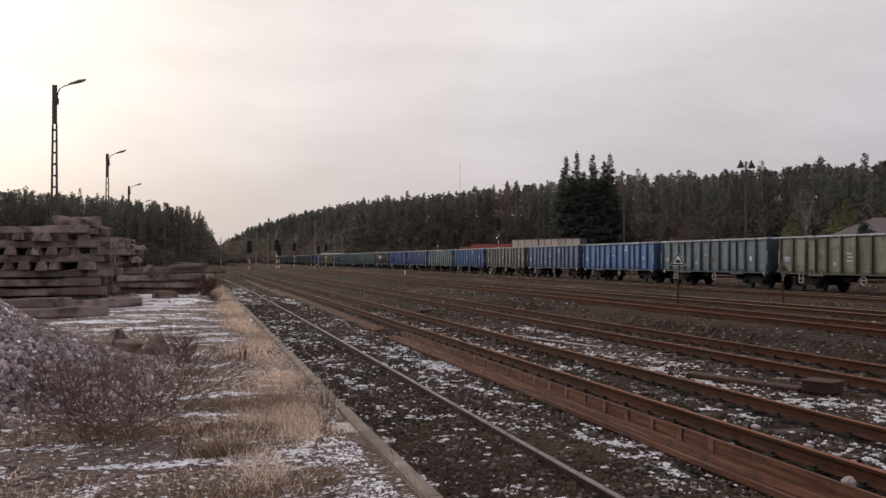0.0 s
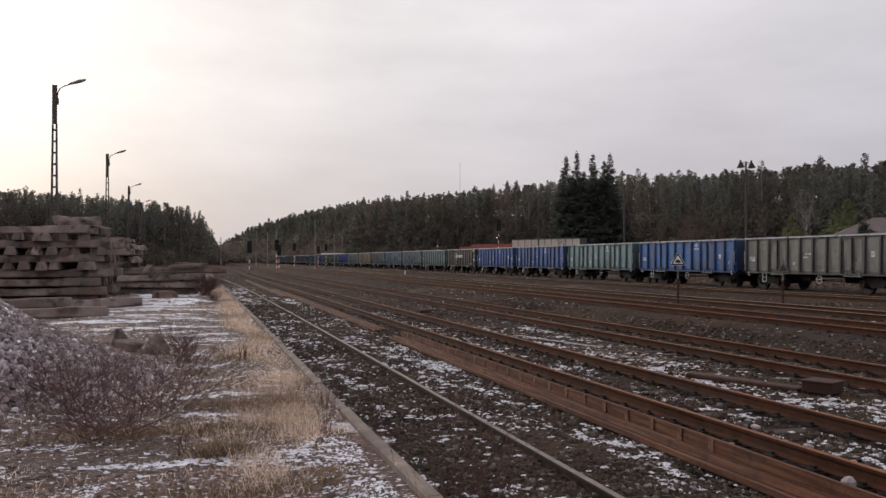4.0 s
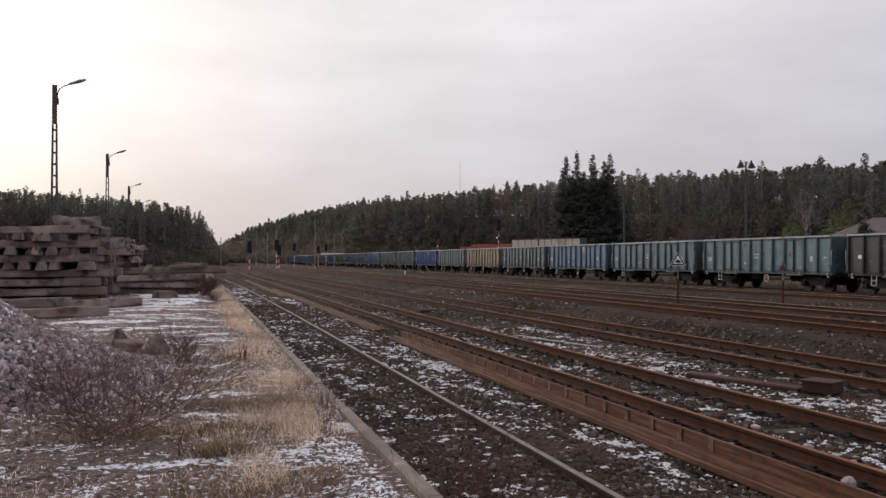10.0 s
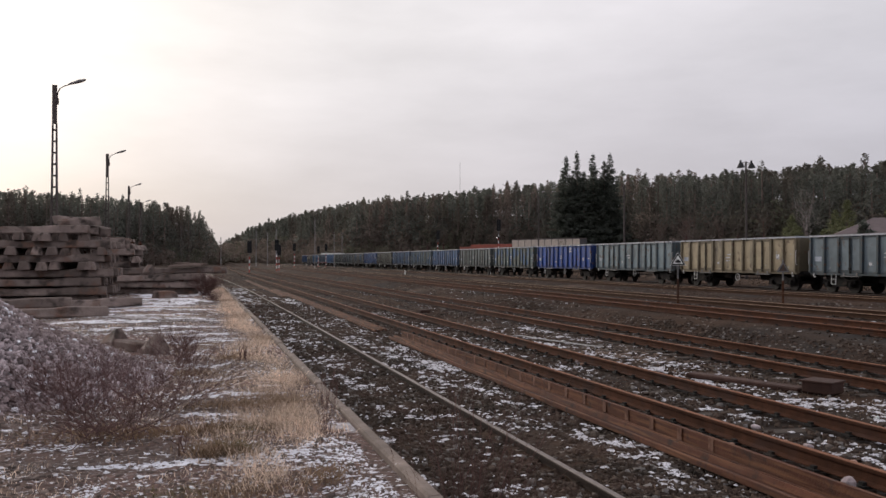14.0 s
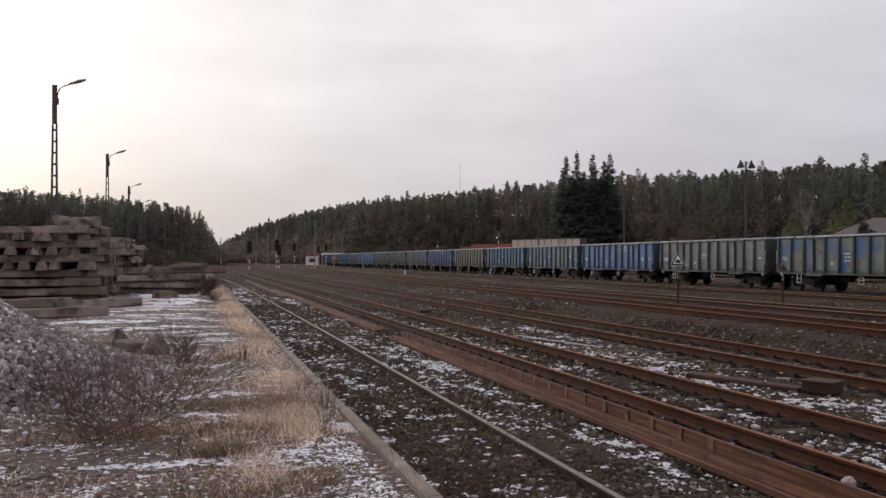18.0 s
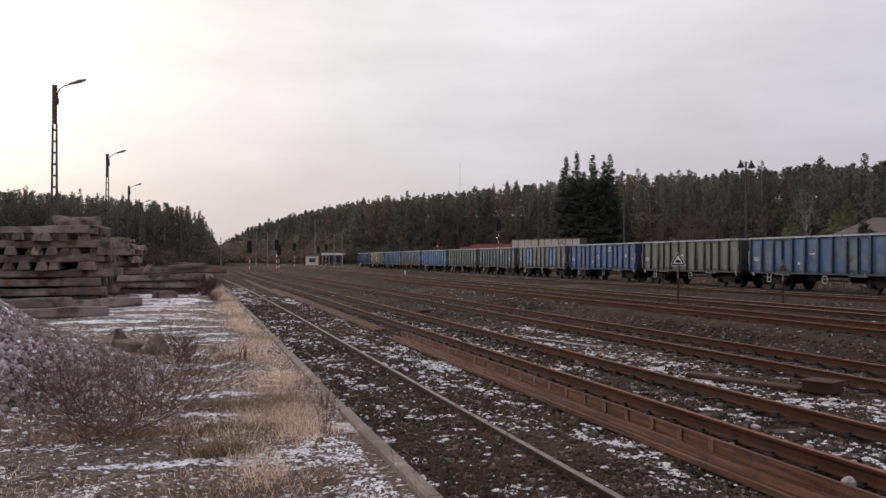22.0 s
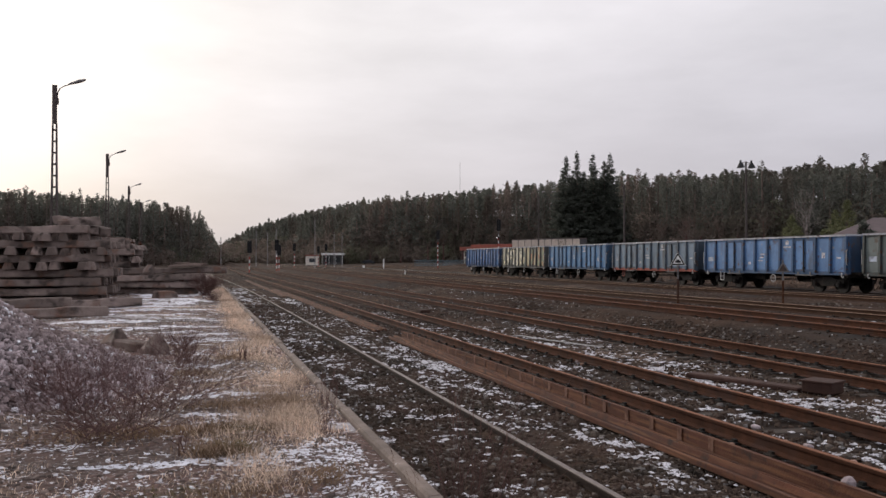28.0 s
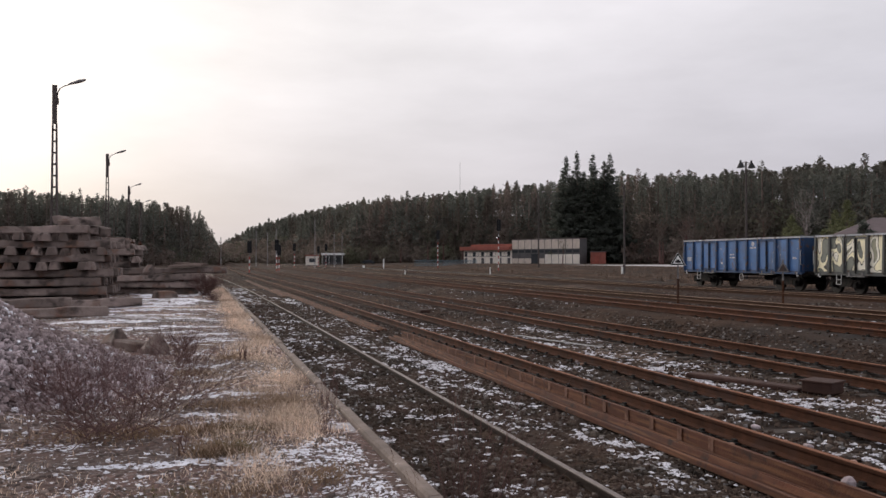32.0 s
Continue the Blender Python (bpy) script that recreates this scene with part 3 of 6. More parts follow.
def build_wagon():
    w = thing("goods_wagon", "open four-axle goods wagon with ribbed steel sides", "goods wagon", "wagons of the goods train")
    edges = bay_edges()
    hb = BODY / 2
    for sx in (-1, 1):
        wall = Mesh().box(sx * 1.36, sx * 1.40, -hb + 0.02, hb - 0.02, SILL + 0.02, TOP - 0.09)
        part("side_wall", wall, "paint", w)
        # solebar under the wall
        part("side_sill", Mesh().prism([(sx * 1.30, 0.98), (sx * 1.44, 1.0), (sx * 1.44, SILL + 0.03), (sx * 1.30, SILL + 0.03)],
                                       [(0, -hb, 0), (0, hb, 0)]), "paint_shaded_trim", w)
        part("top_chord", Mesh().box(sx * 1.33, sx * 1.51, -hb, hb, TOP - 0.10, TOP, 0.015), "chord", w, "pale worn steel top rail")
        posts = [hb - 0.06] + [e[2] for e in edges]
        for i, y in enumerate(posts):
            wd = 0.085
            prof = Mesh()
            # hat section, deeper and wider towards the sill
            for dy, dz0, dz1 in ((0, SILL - 0.1, TOP - 0.1),):
                a = [(sx * 1.40, y - wd, dz0), (sx * 1.56, y - wd * 0.8, dz0 + 0.1), (sx * 1.56, y + wd * 0.8, dz0 + 0.1), (sx * 1.40, y + wd, dz0)]
                b = [(sx * 1.40, y - wd, dz1), (sx * 1.50, y - wd * 0.7, dz1), (sx * 1.50, y + wd * 0.7, dz1), (sx * 1.40, y + wd, dz1)]
                prof.add(a + b, [(0, 1, 2, 3), (7, 6, 5, 4), (0, 4, 5, 1), (1, 5, 6, 2), (2, 6, 7, 3), (3, 7, 4, 0)])
            part("side_post", prof, "paint_shaded_trim", w)
        for kind, ya, yb in edges:
            if kind != "door":
                # pressed field of the panel
                part("side_panel", Mesh().box(sx * 1.395, sx * 1.415, yb + 0.13, ya - 0.13, SILL + 0.12, TOP - 0.2, 0.008), "paint", w)
                continue
            mid = (ya + yb) / 2
            for y0, y1 in ((yb + 0.09, mid - 0.02), (mid + 0.02, ya - 0.09)):
                d = part("door_leaf", Mesh().box(sx * 1.395, sx * 1.44, y0, y1, SILL + 0.03, TOP - 0.17, 0.01), "paint", w)
                rim = Mesh()
                for za, zb in ((SILL + 0.03, SILL + 0.13), (TOP - 0.28, TOP - 0.17)):
                    rim.box(sx * 1.43, sx * 1.475, y0, y1, za, zb)
                for yy in (y0 + 0.045, y1 - 0.045):
                    rim.box(sx * 1.43, sx * 1.475, yy - 0.045, yy + 0.045, SILL + 0.13, TOP - 0.28)
                part("door_frame", rim, "paint_shaded_trim", d)
                for z in (1.45, 2.1, 2.75):
                    part("hinge", Mesh().tube((sx * 1.475, (y0 if y0 < mid - 0.3 else y1), z - 0.07),
                                              (sx * 1.475, (y0 if y0 < mid - 0.3 else y1), z + 0.07), 0.025, 6), "under", d)
            part("lock_bar", Mesh().tube((sx * 1.485, mid, SILL - 0.05), (sx * 1.485, mid, TOP - 0.2), 0.04, 6)
                 .box(sx * 1.47, sx * 1.52, mid - 0.09, mid + 0.09, 1.30, 1.42).box(sx * 1.47, sx * 1.52, mid - 0.06, mid + 0.06, 2.2, 2.28), "under", w)
            part("door_step", Mesh().box(sx * 1.30, sx * 1.50, yb + 0.2, ya - 0.2, 0.93, 0.985, 0.01)
                 .box(sx * 1.44, sx * 1.48, yb + 0.35, yb + 0.45, 0.985, 1.15).box(sx * 1.44, sx * 1.48, ya - 0.45, ya - 0.35, 0.985, 1.15), "grey_steel", w)
        # tow hooks at the corners
        for y in (hb - 0.35, -hb + 0.35):
            part("tow_hook", Mesh().path([(sx * 1.46, y, 1.10), (sx * 1.50, y, 0.95), (sx * 1.50, y - 0.09, 0.86), (sx * 1.48, y - 0.14, 0.93)], 0.028, 6), "handle", w)
        # shunter's ladder step
        y = hb - 1.75
        part("ladder_step", Mesh().path([(sx * 1.44, y, 1.02), (sx * 1.47, y, 0.50), (sx * 1.47, y - 0.36, 0.50), (sx * 1.44, y - 0.36, 1.02)], 0.024, 6)
             .tube((sx * 1.465, y, 0.76), (sx * 1.465, y - 0.36, 0.76), 0.022, 6), "handle", w)
    for sy in (-1, 1):
        part("end_wall", Mesh().box(-1.36, 1.36, min(sy * (hb - 0.06), sy * (hb - 0.02)), max(sy * (hb - 0.06), sy * (hb - 0.02)), SILL, TOP - 0.09), "paint", w)
        part("end_chord", Mesh().box(-1.33, 1.33, min(sy * (hb - 0.1), sy * hb), max(sy * (hb - 0.1), sy * hb), TOP - 0.10, TOP - 0.004, 0.015), "chord", w)
        for x in (-1.32, -0.45, 0.45, 1.32):
            part("end_post", Mesh().box(x - 0.07, x + 0.07, min(sy * (hb - 0.02), sy * (hb + 0.09)), max(sy * (hb - 0.02), sy * (hb + 0.09)), SILL - 0.1, TOP - 0.11, 0.02), "paint_shaded_trim", w)
        part("headstock", Mesh().box(-1.40, 1.40, min(sy * (hb - 0.16), sy * hb), max(sy * (hb - 0.16), sy * hb), 0.86, SILL, 0.02), "under", w)
        for x in (-0.875, 0.875):
            b = Mesh().tube((x, sy * hb, 1.06), (x, sy * (hb + 0.40), 1.06), 0.10, 10)
            b.tube((x, sy * (hb + 0.30), 1.06), (x, sy * (hb + 0.58), 1.06), 0.075, 10)
            b.tube((x, sy * (hb + 0.56), 1.06), (x, sy * (hb + 0.62), 1.06), 0.225, 16)
            part("buffer", b, "under", w)
        part("coupling", Mesh().box(-0.07, 0.07, min(sy * hb, sy * (hb + 0.42)), max(sy * hb, sy * (hb + 0.42)), 0.98, 1.10, 0.02)
             .path([(0, sy * (hb + 0.38), 1.0), (0.03, sy * (hb + 0.45), 0.72), (0, sy * (hb + 0.36), 0.55)], 0.035, 6), "under", w)
        part("corner_handrail", Mesh().path([(-1.45, sy * (hb + 0.04), 1.55), (-1.53, sy * (hb + 0.04), 1.6), (-1.53, sy * (hb + 0.04), 2.35), (-1.45, sy * (hb + 0.04), 2.4)], 0.02, 6), "handle", w)
        y = sy * 4.5
        bog = Mesh().box(-0.9, 0.9, y - 0.22, y + 0.22, 0.62, 0.92, 0.03)
        bogie = part("bogie", bog, "under", w)
        for sx in (-1, 1):
            pts = [(y - 1.25, 0.55), (y - 0.65, 0.55), (y - 0.42, 0.36), (y + 0.42, 0.36), (y + 0.65, 0.55), (y + 1.25, 0.55),
                   (y + 1.25, 0.72), (y + 0.6, 0.76), (y + 0.4, 0.88), (y - 0.4, 0.88), (y - 0.6, 0.76), (y - 1.25, 0.72)]
            k = len(pts)
            vs = [(sx * 0.92, a, b) for a, b in pts] + [(sx * 1.08, a, b) for a, b in pts]
            fr = Mesh().add(vs, [tuple(range(k)), tuple(reversed(range(k, 2 * k)))] + [(i, (i + 1) % k, k + (i + 1) % k, k + i) for i in range(k)])
            part("side_frame", fr, "under", bogie)
            for dy in (-0.9, 0.9):
                part("axle_box", Mesh().box(sx * 0.95, sx * 1.16, y + dy - 0.15, y + dy + 0.15, 0.34, 0.62, 0.03)
                     .tube((sx * 1.12, y + dy, 0.46), (sx * 1.2, y + dy, 0.46), 0.11, 10), "under", bogie)
                for dd in (-0.22, 0.22):
                    part("spring", Mesh().tube((sx * 1.02, y + dy + dd, 0.5), (sx * 1.02, y + dy + dd, 0.72), 0.075, 8), "under", bogie)
        for dy in (-0.9, 0.9):
            ws = Mesh().tube((-0.95, 0, 0), (0.95, 0, 0), 0.08, 10)
            for sx in (-1, 1):
                ws.tube((sx * 0.70, 0, 0), (sx * 0.83, 0, 0), 0.46, 28)
                ws.tube((sx * 0.68, 0, 0), (sx * 0.71, 0, 0), 0.49, 28)
                ws.tube((sx * 0.83, 0, 0), (sx * 0.845, 0, 0), 0.16, 12)
            part("wheelset", ws, "wheel", bogie, "dull steel wheelset", at=(0, y + dy, 0.46))
    part("floor", Mesh().box(-1.36, 1.36, -hb + 0.06, hb - 0.06, SILL - 0.06, SILL), "under", w)
    fr = Mesh()
    for x in (-0.42, 0.42):
        fr.box(x - 0.08, x + 0.08, -hb + 0.16, hb - 0.16, 0.82, SILL - 0.06)
    for y in (-6, -4.5, -3, -1.5, 0, 1.5, 3, 4.5, 6):
        fr.box(-1.30, 1.30, y - 0.05, y + 0.05, 0.95, SILL - 0.06)
    part("underframe", fr, "under", w)
    part("brake_cylinder", Mesh().tube((-0.75, 0.9, 0.78), (-0.75, 1.7, 0.78), 0.19, 12).tube((-0.75, 1.7, 0.78), (-0.75, 2.6, 0.74), 0.03, 6), "under", w)
    part("air_tank", Mesh().tube((0.5, -1.6, 0.72), (0.5, -0.5, 0.72), 0.22, 12), "under", w)
    part("brake_rod", Mesh().tube((-0.2, -3.2, 0.62), (-0.2, 3.2, 0.62), 0.03, 6).tube((-1.1, -0.3, 0.7), (1.1, -0.3, 0.7), 0.025, 6), "under", w)
    wheel = Mesh()
    ring = [(-1.47, -0.55 + 0.22 * math.cos(a), 0.72 + 0.22 * math.sin(a)) for a in np.linspace(0, 2 * math.pi, 15)]
    wheel.path(ring, 0.022, 6).tube((-1.3, -0.55, 0.72), (-1.47, -0.55, 0.72), 0.02, 6).tube((-1.47, -0.77, 0.72), (-1.47, -0.33, 0.72), 0.014, 5)
    part("brake_handwheel", wheel, "handle", w)
    return w


WAGON = build_wagon()
# from the tail to the head: side colour (darkened as shade for posts, ends), label
BLUE, ROYAL, SKY, GREYBLUE = (0.05, 0.125, 0.29), (0.02, 0.078, 0.36), (0.09, 0.20, 0.36), (0.11, 0.15, 0.20)
GREY, OLIVE, TEAL, CREAM, DARK = (0.17, 0.175, 0.17), (0.15, 0.16, 0.135), (0.12, 0.22, 0.24), (0.36, 0.29, 0.185), (0.075, 0.07, 0.066)
PALE = (0.19, 0.25, 0.28)
TRAIN = [
    (BLUE, "dusty blue"), (GREY, "graffiti-covered grey"), (SKY, "light blue"), ((0.13, 0.18, 0.235), "grey-blue rust-stained"),
    ((0.09, 0.185, 0.36), "long light blue"), ((0.155, 0.185, 0.18), "greenish grey"), ((0.125, 0.155, 0.17), "grey-teal"), (GREY, "grey blue-doored"),
    ((0.065, 0.13, 0.31), "faded blue"), ((0.145, 0.15, 0.13), "dull olive grey"), ((0.085, 0.145, 0.245), "patchy teal-blue"), ((0.115, 0.17, 0.21), "mottled blue-grey"),
    ((0.08, 0.16, 0.32), "clear blue"), ((0.145, 0.17, 0.17), "teal-grey"), ((0.14, 0.175, 0.17), "mottled green-grey"), (ROYAL, "bright royal blue"),
    (PALE, "pale blue-grey"), (CREAM, "faded cream-yellow"), ((0.14, 0.18, 0.205), "grey-blue"), ((0.12, 0.20, 0.30), "pale blue"),
    ((0.125, 0.185, 0.225), "grey-teal"), ((0.145, 0.225, 0.255), "pale teal"), ((0.065, 0.065, 0.066), "dark grey white-lettered"), ((0.03, 0.105, 0.36), "strong blue"),
    ((0.035, 0.105, 0.33), "deep blue"), ((0.155, 0.25, 0.275), "pale teal"), ((0.035, 0.125, 0.36), "bright blue"), ((0.175, 0.175, 0.16), "pale grey"),
    ((0.085, 0.155, 0.29), "faded blue"), ((0.075, 0.185, 0.43), "bright light blue"), ((0.115, 0.175, 0.215), "grey-blue"), ((0.185, 0.19, 0.14), "pale olive green"),
]
PATCHED = (10, 11, 14)
WAGON_X = 35.5


def marking(w, name, y, z, width, height, mat="mark", deep=1.418):
    """A plain painted bar on the near side."""
    return part(name, Mesh().box(-deep - 0.006, -deep - 0.001, y - width / 2, y + width / 2, z, z + height), mat, w)


def dress(w, k, rng):
    """Painted bars and emblems on the side towards the platform."""
    panels = [(a + b) / 2 for kind, a, b in bay_edges() if kind == "panel"]
    blue = TRAIN[k][0][2] > 0.28
    if blue or k in (3, 4, 25, 6):
        e = panels[5]
        ring = Mesh()
        ring.tube((-1.418, e, 2.86), (-1.424, e, 2.86), 0.15, 14)
        part("emblem", ring, "mark", w)
        marking(w, "marking", e, 2.56, 0.62, 0.09)
    for j in range(rng.choice((1, 2, 2, 3))):
        marking(w, "marking", panels[3] + rng.uniform(-0.1, 0.1), 2.15 - 0.2 * j, rng.uniform(0.3, 0.6), 0.075)
    marking(w, "marking", panels[0], 1.75, 0.55, 0.28, "paint_pale")
    marking(w, "marking", panels[2], 1.55, 0.22, 0.16)
    if rng.random() < 0.6:
        marking(w, "marking", panels[6], rng.uniform(1.7, 2.0), 0.26, 0.3)
    if rng.random() < 0.5:
        marking(w, "marking", panels[7], 1.9, 0.3, 0.1)


def big_lettering(w):
    """Round emblem and a row of letter-sized white bars."""
    ring = Mesh()
    c = [(-1.47, 2.15 + 0.36 * math.cos(a), 2.15 + 0.50 * math.sin(a)) for a in np.linspace(0, 2 * math.pi, 21)]
    ring.path(c, 0.045, 5)
    part("emblem", ring, "white", w, "white painted ring emblem")
    part("emblem", Mesh().box(-1.474, -1.470, 2.05, 2.25, 1.95, 2.45).box(-1.474, -1.470, 1.98, 2.32, 2.36, 2.45), "white", w)
    for y in (1.35, 1.13, 0.91, 0.56, 0.34, -0.02, -0.24, -0.6, -0.82, -1.04):
        marking(w, "letter_bar", y, 2.10, 0.19, 0.36, "white", deep=1.50)
    for y, z, wd, h in ((3.4, 1.55, 0.5, 0.3), (2.1, 1.22, 0.2, 0.26), (5.4, 1.9, 0.5, 0.2), (-4.2, 1.22, 0.9, 0.1), (-3.2, 1.22, 0.6, 0.1), (-5.6, 2.9, 0.6, 0.14), (-5.7, 1.75, 0.3, 0.2)):
        marking(w, "marking", y, z, wd, h, "white", deep=1.42)


def graffiti_paint():
    """Cream fat-lettered spray paint with dark outlines over grey-green, red towards the head end."""
    mt = bpy.data.materials.new("sprayed_graffiti")
    mt.use_nodes = True
    nt = mt.node_tree
    bs = nt.nodes["Principled BSDF"]
    bs.inputs["Roughness"].default_value = 0.6
    N, L = nt.nodes.new, nt.links.new
    tc = N("ShaderNodeTexCoord")
    mp = N("ShaderNodeMapping")
    mp.inputs["Scale"].default_value = (0.0, 0.85, 0.55)
    mp.inputs["Location"].default_value = (4.2, 1.7, 0.4)
    L(tc.outputs["Object"], mp.inputs["Vector"])
    nz = N("ShaderNodeTexNoise")
    nz.inputs["Scale"].default_value, nz.inputs["Detail"].default_value = 1.15, 0.6
    nz.inputs["Distortion"].default_value = 1.2
    L(mp.outputs[0], nz.inputs["Vector"])
    ramp = N("ShaderNodeValToRGB")
    e = ramp.color_ramp.elements
    ramp.color_ramp.interpolation = "CONSTANT"
    e[0].position, e[0].color = 0.0, (0.17, 0.18, 0.15, 1)
    e[1].position, e[1].color = 0.425, (0.03, 0.03, 0.028, 1)
    for p, c in ((0.45, (0.86, 0.79, 0.55)), (0.56, (0.05, 0.045, 0.04)), (0.585, (0.85, 0.81, 0.68)), (0.68, (0.04, 0.04, 0.04)), (0.70, (0.3, 0.29, 0.2))):
        m = e.new(p)
        m.color = (*c, 1)
    L(nz.outputs["Fac"], ramp.inputs[0])
    # second tag nearer the head end, in duller red and green
    r2 = N("ShaderNodeValToRGB")
    e = r2.color_ramp.elements
    r2.color_ramp.interpolation = "CONSTANT"
    e[0].position, e[0].color = 0.0, (0.15, 0.16, 0.13, 1)
    e[1].position, e[1].color = 0.46, (0.045, 0.04, 0.035, 1)
    for p, c in ((0.475, (0.36, 0.38, 0.22)), (0.55, (0.40, 0.16, 0.09)), (0.62, (0.48, 0.42, 0.27))):
        m = e.new(p)
        m.color = (*c, 1)
    L(nz.outputs["Fac"], r2.inputs[0])
    sep = N("ShaderNodeSeparateXYZ")
    L(tc.outputs["Object"], sep.inputs[0])
    f = N("ShaderNodeMapRange")
    f.inputs[1].default_value, f.inputs[2].default_value = -0.6, -0.2
    L(sep.outputs["Y"], f.inputs[0])
    mx = N("ShaderNodeMix")
    mx.data_type = "RGBA"
    L(f.outputs[0], mx.inputs["Factor"])
    L(r2.outputs[0], mx.inputs["A"])
    L(ramp.outputs[0], mx.inputs["B"])
    dirt = N("ShaderNodeTexNoise")
    dirt.inputs["Scale"].default_value, dirt.inputs["Detail"].default_value = 2.2, 6
    L(tc.outputs["Object"], dirt.inputs["Vector"])
    g = N("ShaderNodeMapRange")
    g.inputs[1].default_value, g.inputs[2].default_value, g.inputs[3].default_value, g.inputs[4].default_value = 0.3, 0.7, 0.8, 1.12
    L(dirt.outputs["Fac"], g.inputs[0])
    sc = N("ShaderNodeVectorMath")
    sc.operation = "SCALE"
    L(mx.outputs["Result"], sc.inputs[0])
    L(g.outputs[0], sc.inputs["Scale"])
    L(sc.outputs[0], bs.inputs["Base Color"])
    return mt


def build_train():
    M["paint_pale"] = material("faded_patch", (0.36, 0.40, 0.47), 0.6, grain=2, vary=0.25, spots=[((0.2, 0.22, 0.27), 3, 0.55, 0.1)])
    graffiti = graffiti_paint()
    rng = random.Random(21)
    wagons = []
    for k, (col, word) in enumerate(TRAIN):
        w = WAGON if k == 0 else copy_thing(WAGON, pose(WAGON_X, 0, 0))
        wagons.append(w)
    for k, w in enumerate(wagons):
        col, word = TRAIN[k]
        col = tuple(c * (1.15 if k < 5 else 0.88) for c in col)
        w["label"] = word + " open goods wagon with ribbed steel sides"
        # posts, sills and door frames: side colour darkened to paint in their shade
        shaded_trim = tuple(c * 0.42 for c in col)
        side_door = (0.12, 0.28, 0.52) if k == 7 else col
        for o in w.children_recursive:
            n = o.name.split(".")[0]
            if n in ("side_wall", "side_panel"):
                o.color = (*col, 1)
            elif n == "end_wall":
                # end walls face away from the sun; their shade is put into this colour
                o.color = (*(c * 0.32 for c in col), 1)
            elif n == "door_leaf":
                o.color = (*side_door, 1)
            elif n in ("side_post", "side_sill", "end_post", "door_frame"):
                o.color = (*shaded_trim, 1)
            if n in ("ladder_step", "side_sill") and k in (3,):
                o.material_slots[0].link = "OBJECT"
                o.material_slots[0].material = M["rust_red"]
        if k == 1:
            for o in w.children:
                if o.name.split(".")[0] in ("side_wall", "side_panel", "door_leaf"):
                    o.material_slots[0].link = "OBJECT"
                    o.material_slots[0].material = graffiti
        elif k == 22:
            big_lettering(w)
        elif k in PATCHED:
            for o in w.children:
                if o.name.split(".")[0] in ("side_wall", "side_panel", "door_leaf"):
                    o.material_slots[0].link = "OBJECT"
                    o.material_slots[0].material = M["paint_patched"]
            dress(w, k, rng)
        else:
            dress(w, k, rng)
    wagons[4].scale = (1, 1.085, 1)
    return wagons


WAGONS = build_train()


def tail_y(t):
    """Far end of the last wagon's body: the train comes on at about 13 m/s."""
    d = 32.0 - t
    return 56.69 + 13.329 * d - 0.00007 * d ** 3


def wagon_y(k, t):
    back = 14.0 * k + (1.1 if k > 4 else 0.0)
    length = BODY * (1.085 if k == 4 else 1.0)
    return tail_y(t) - back - length / 2


def motions():
    for k, w in enumerate(WAGONS):
        walk(w, [(t, pose(WAGON_X, wagon_y(k, t), 0.0)) for t in range(0, 33, 4)])
    # wheels roll without slipping; all wagons run at one speed, so alike wheelsets share their keys
    def wheelsets(w):
        return [o for o in w.children_recursive if o.name.split(".")[0] == "wheelset"]
    first = wheelsets(WAGONS[0])
    for o in first:
        x, y, z = o.location
        walk(o, [(f / FPS, pose(x, y, z, math.degrees((tail_y(0) - tail_y(f / FPS)) / 0.46))) for f in range(0, 32 * FPS + 1)])
    for w in WAGONS[1:]:
        for src, o in zip(first, wheelsets(w)):
            o.rotation_mode = "QUATERNION"
            keys = o.animation_data_create()
            keys.action = src.animation_data.action
            keys.action_slot = src.animation_data.action_slot


# ---------------------------------------------------------------- woods
def along(line, step, rng, jitter):
    """Points along an edge, with the way out of the yard."""
    pts = []
    for (x0, y0, h0), (x1, y1, h1) in zip(line, line[1:]):
        d = math.hypot(x1 - x0, y1 - y0)
        n = max(1, int(d / step))
        for i in range(n):
            f = (i + rng.uniform(0, 1)) / n
            pts.append((x0 + (x1 - x0) * f, y0 + (y1 - y0) * f, h0 + (h1 - h0) * f, (x1 - x0) / d, (y1 - y0) / d))
    return pts


def tuft_tris(rng, centres, size, up=0.3):
    """Small ragged leaf sprays: two crossed triangles at each centre."""
    n = len(centres)
    a = rng.normal(0, 1, (n, 2, 3, 3))
    a[..., 2] *= 0.6
    a += rng.normal(0, 0.15, (n, 2, 3, 3))
    v = centres[:, None, None, :] + a * (size * 0.5)[:, None, None, None]
    v[:, :, 0, 2] += up * size[:, None]
    return v.reshape(-1, 3)


def pine_crown(rng, h, spread, count, start):
    """Rounded ragged crown of a forest pine: sprays in lobes round the stem, finer towards the top."""
    f = rng.random(count) ** 0.85
    az = rng.random(count) * 2 * np.pi
    wide = (0.5 + 0.5 * np.sin(np.pi * np.minimum(0.12 + f * 1.1, 1.0))) * (1 - f ** 2.6) ** 0.65 + 0.03
    lobes = 0.8 + 0.2 * np.sin(az * rng.integers(2, 4) + f * rng.uniform(9, 15) + rng.uniform(0, 6)) + 0.12 * np.sin(az * 5 + f * 23)
    r = spread * wide * lobes * np.sqrt(rng.uniform(0.12, 1.0, count))
    z = h * (start + (1 - start) * f) + 0.18 * r + rng.normal(0, 0.12, count)
    return np.stack([np.cos(az) * r, np.sin(az) * r, z], -1), 1.15 - 0.6 * f


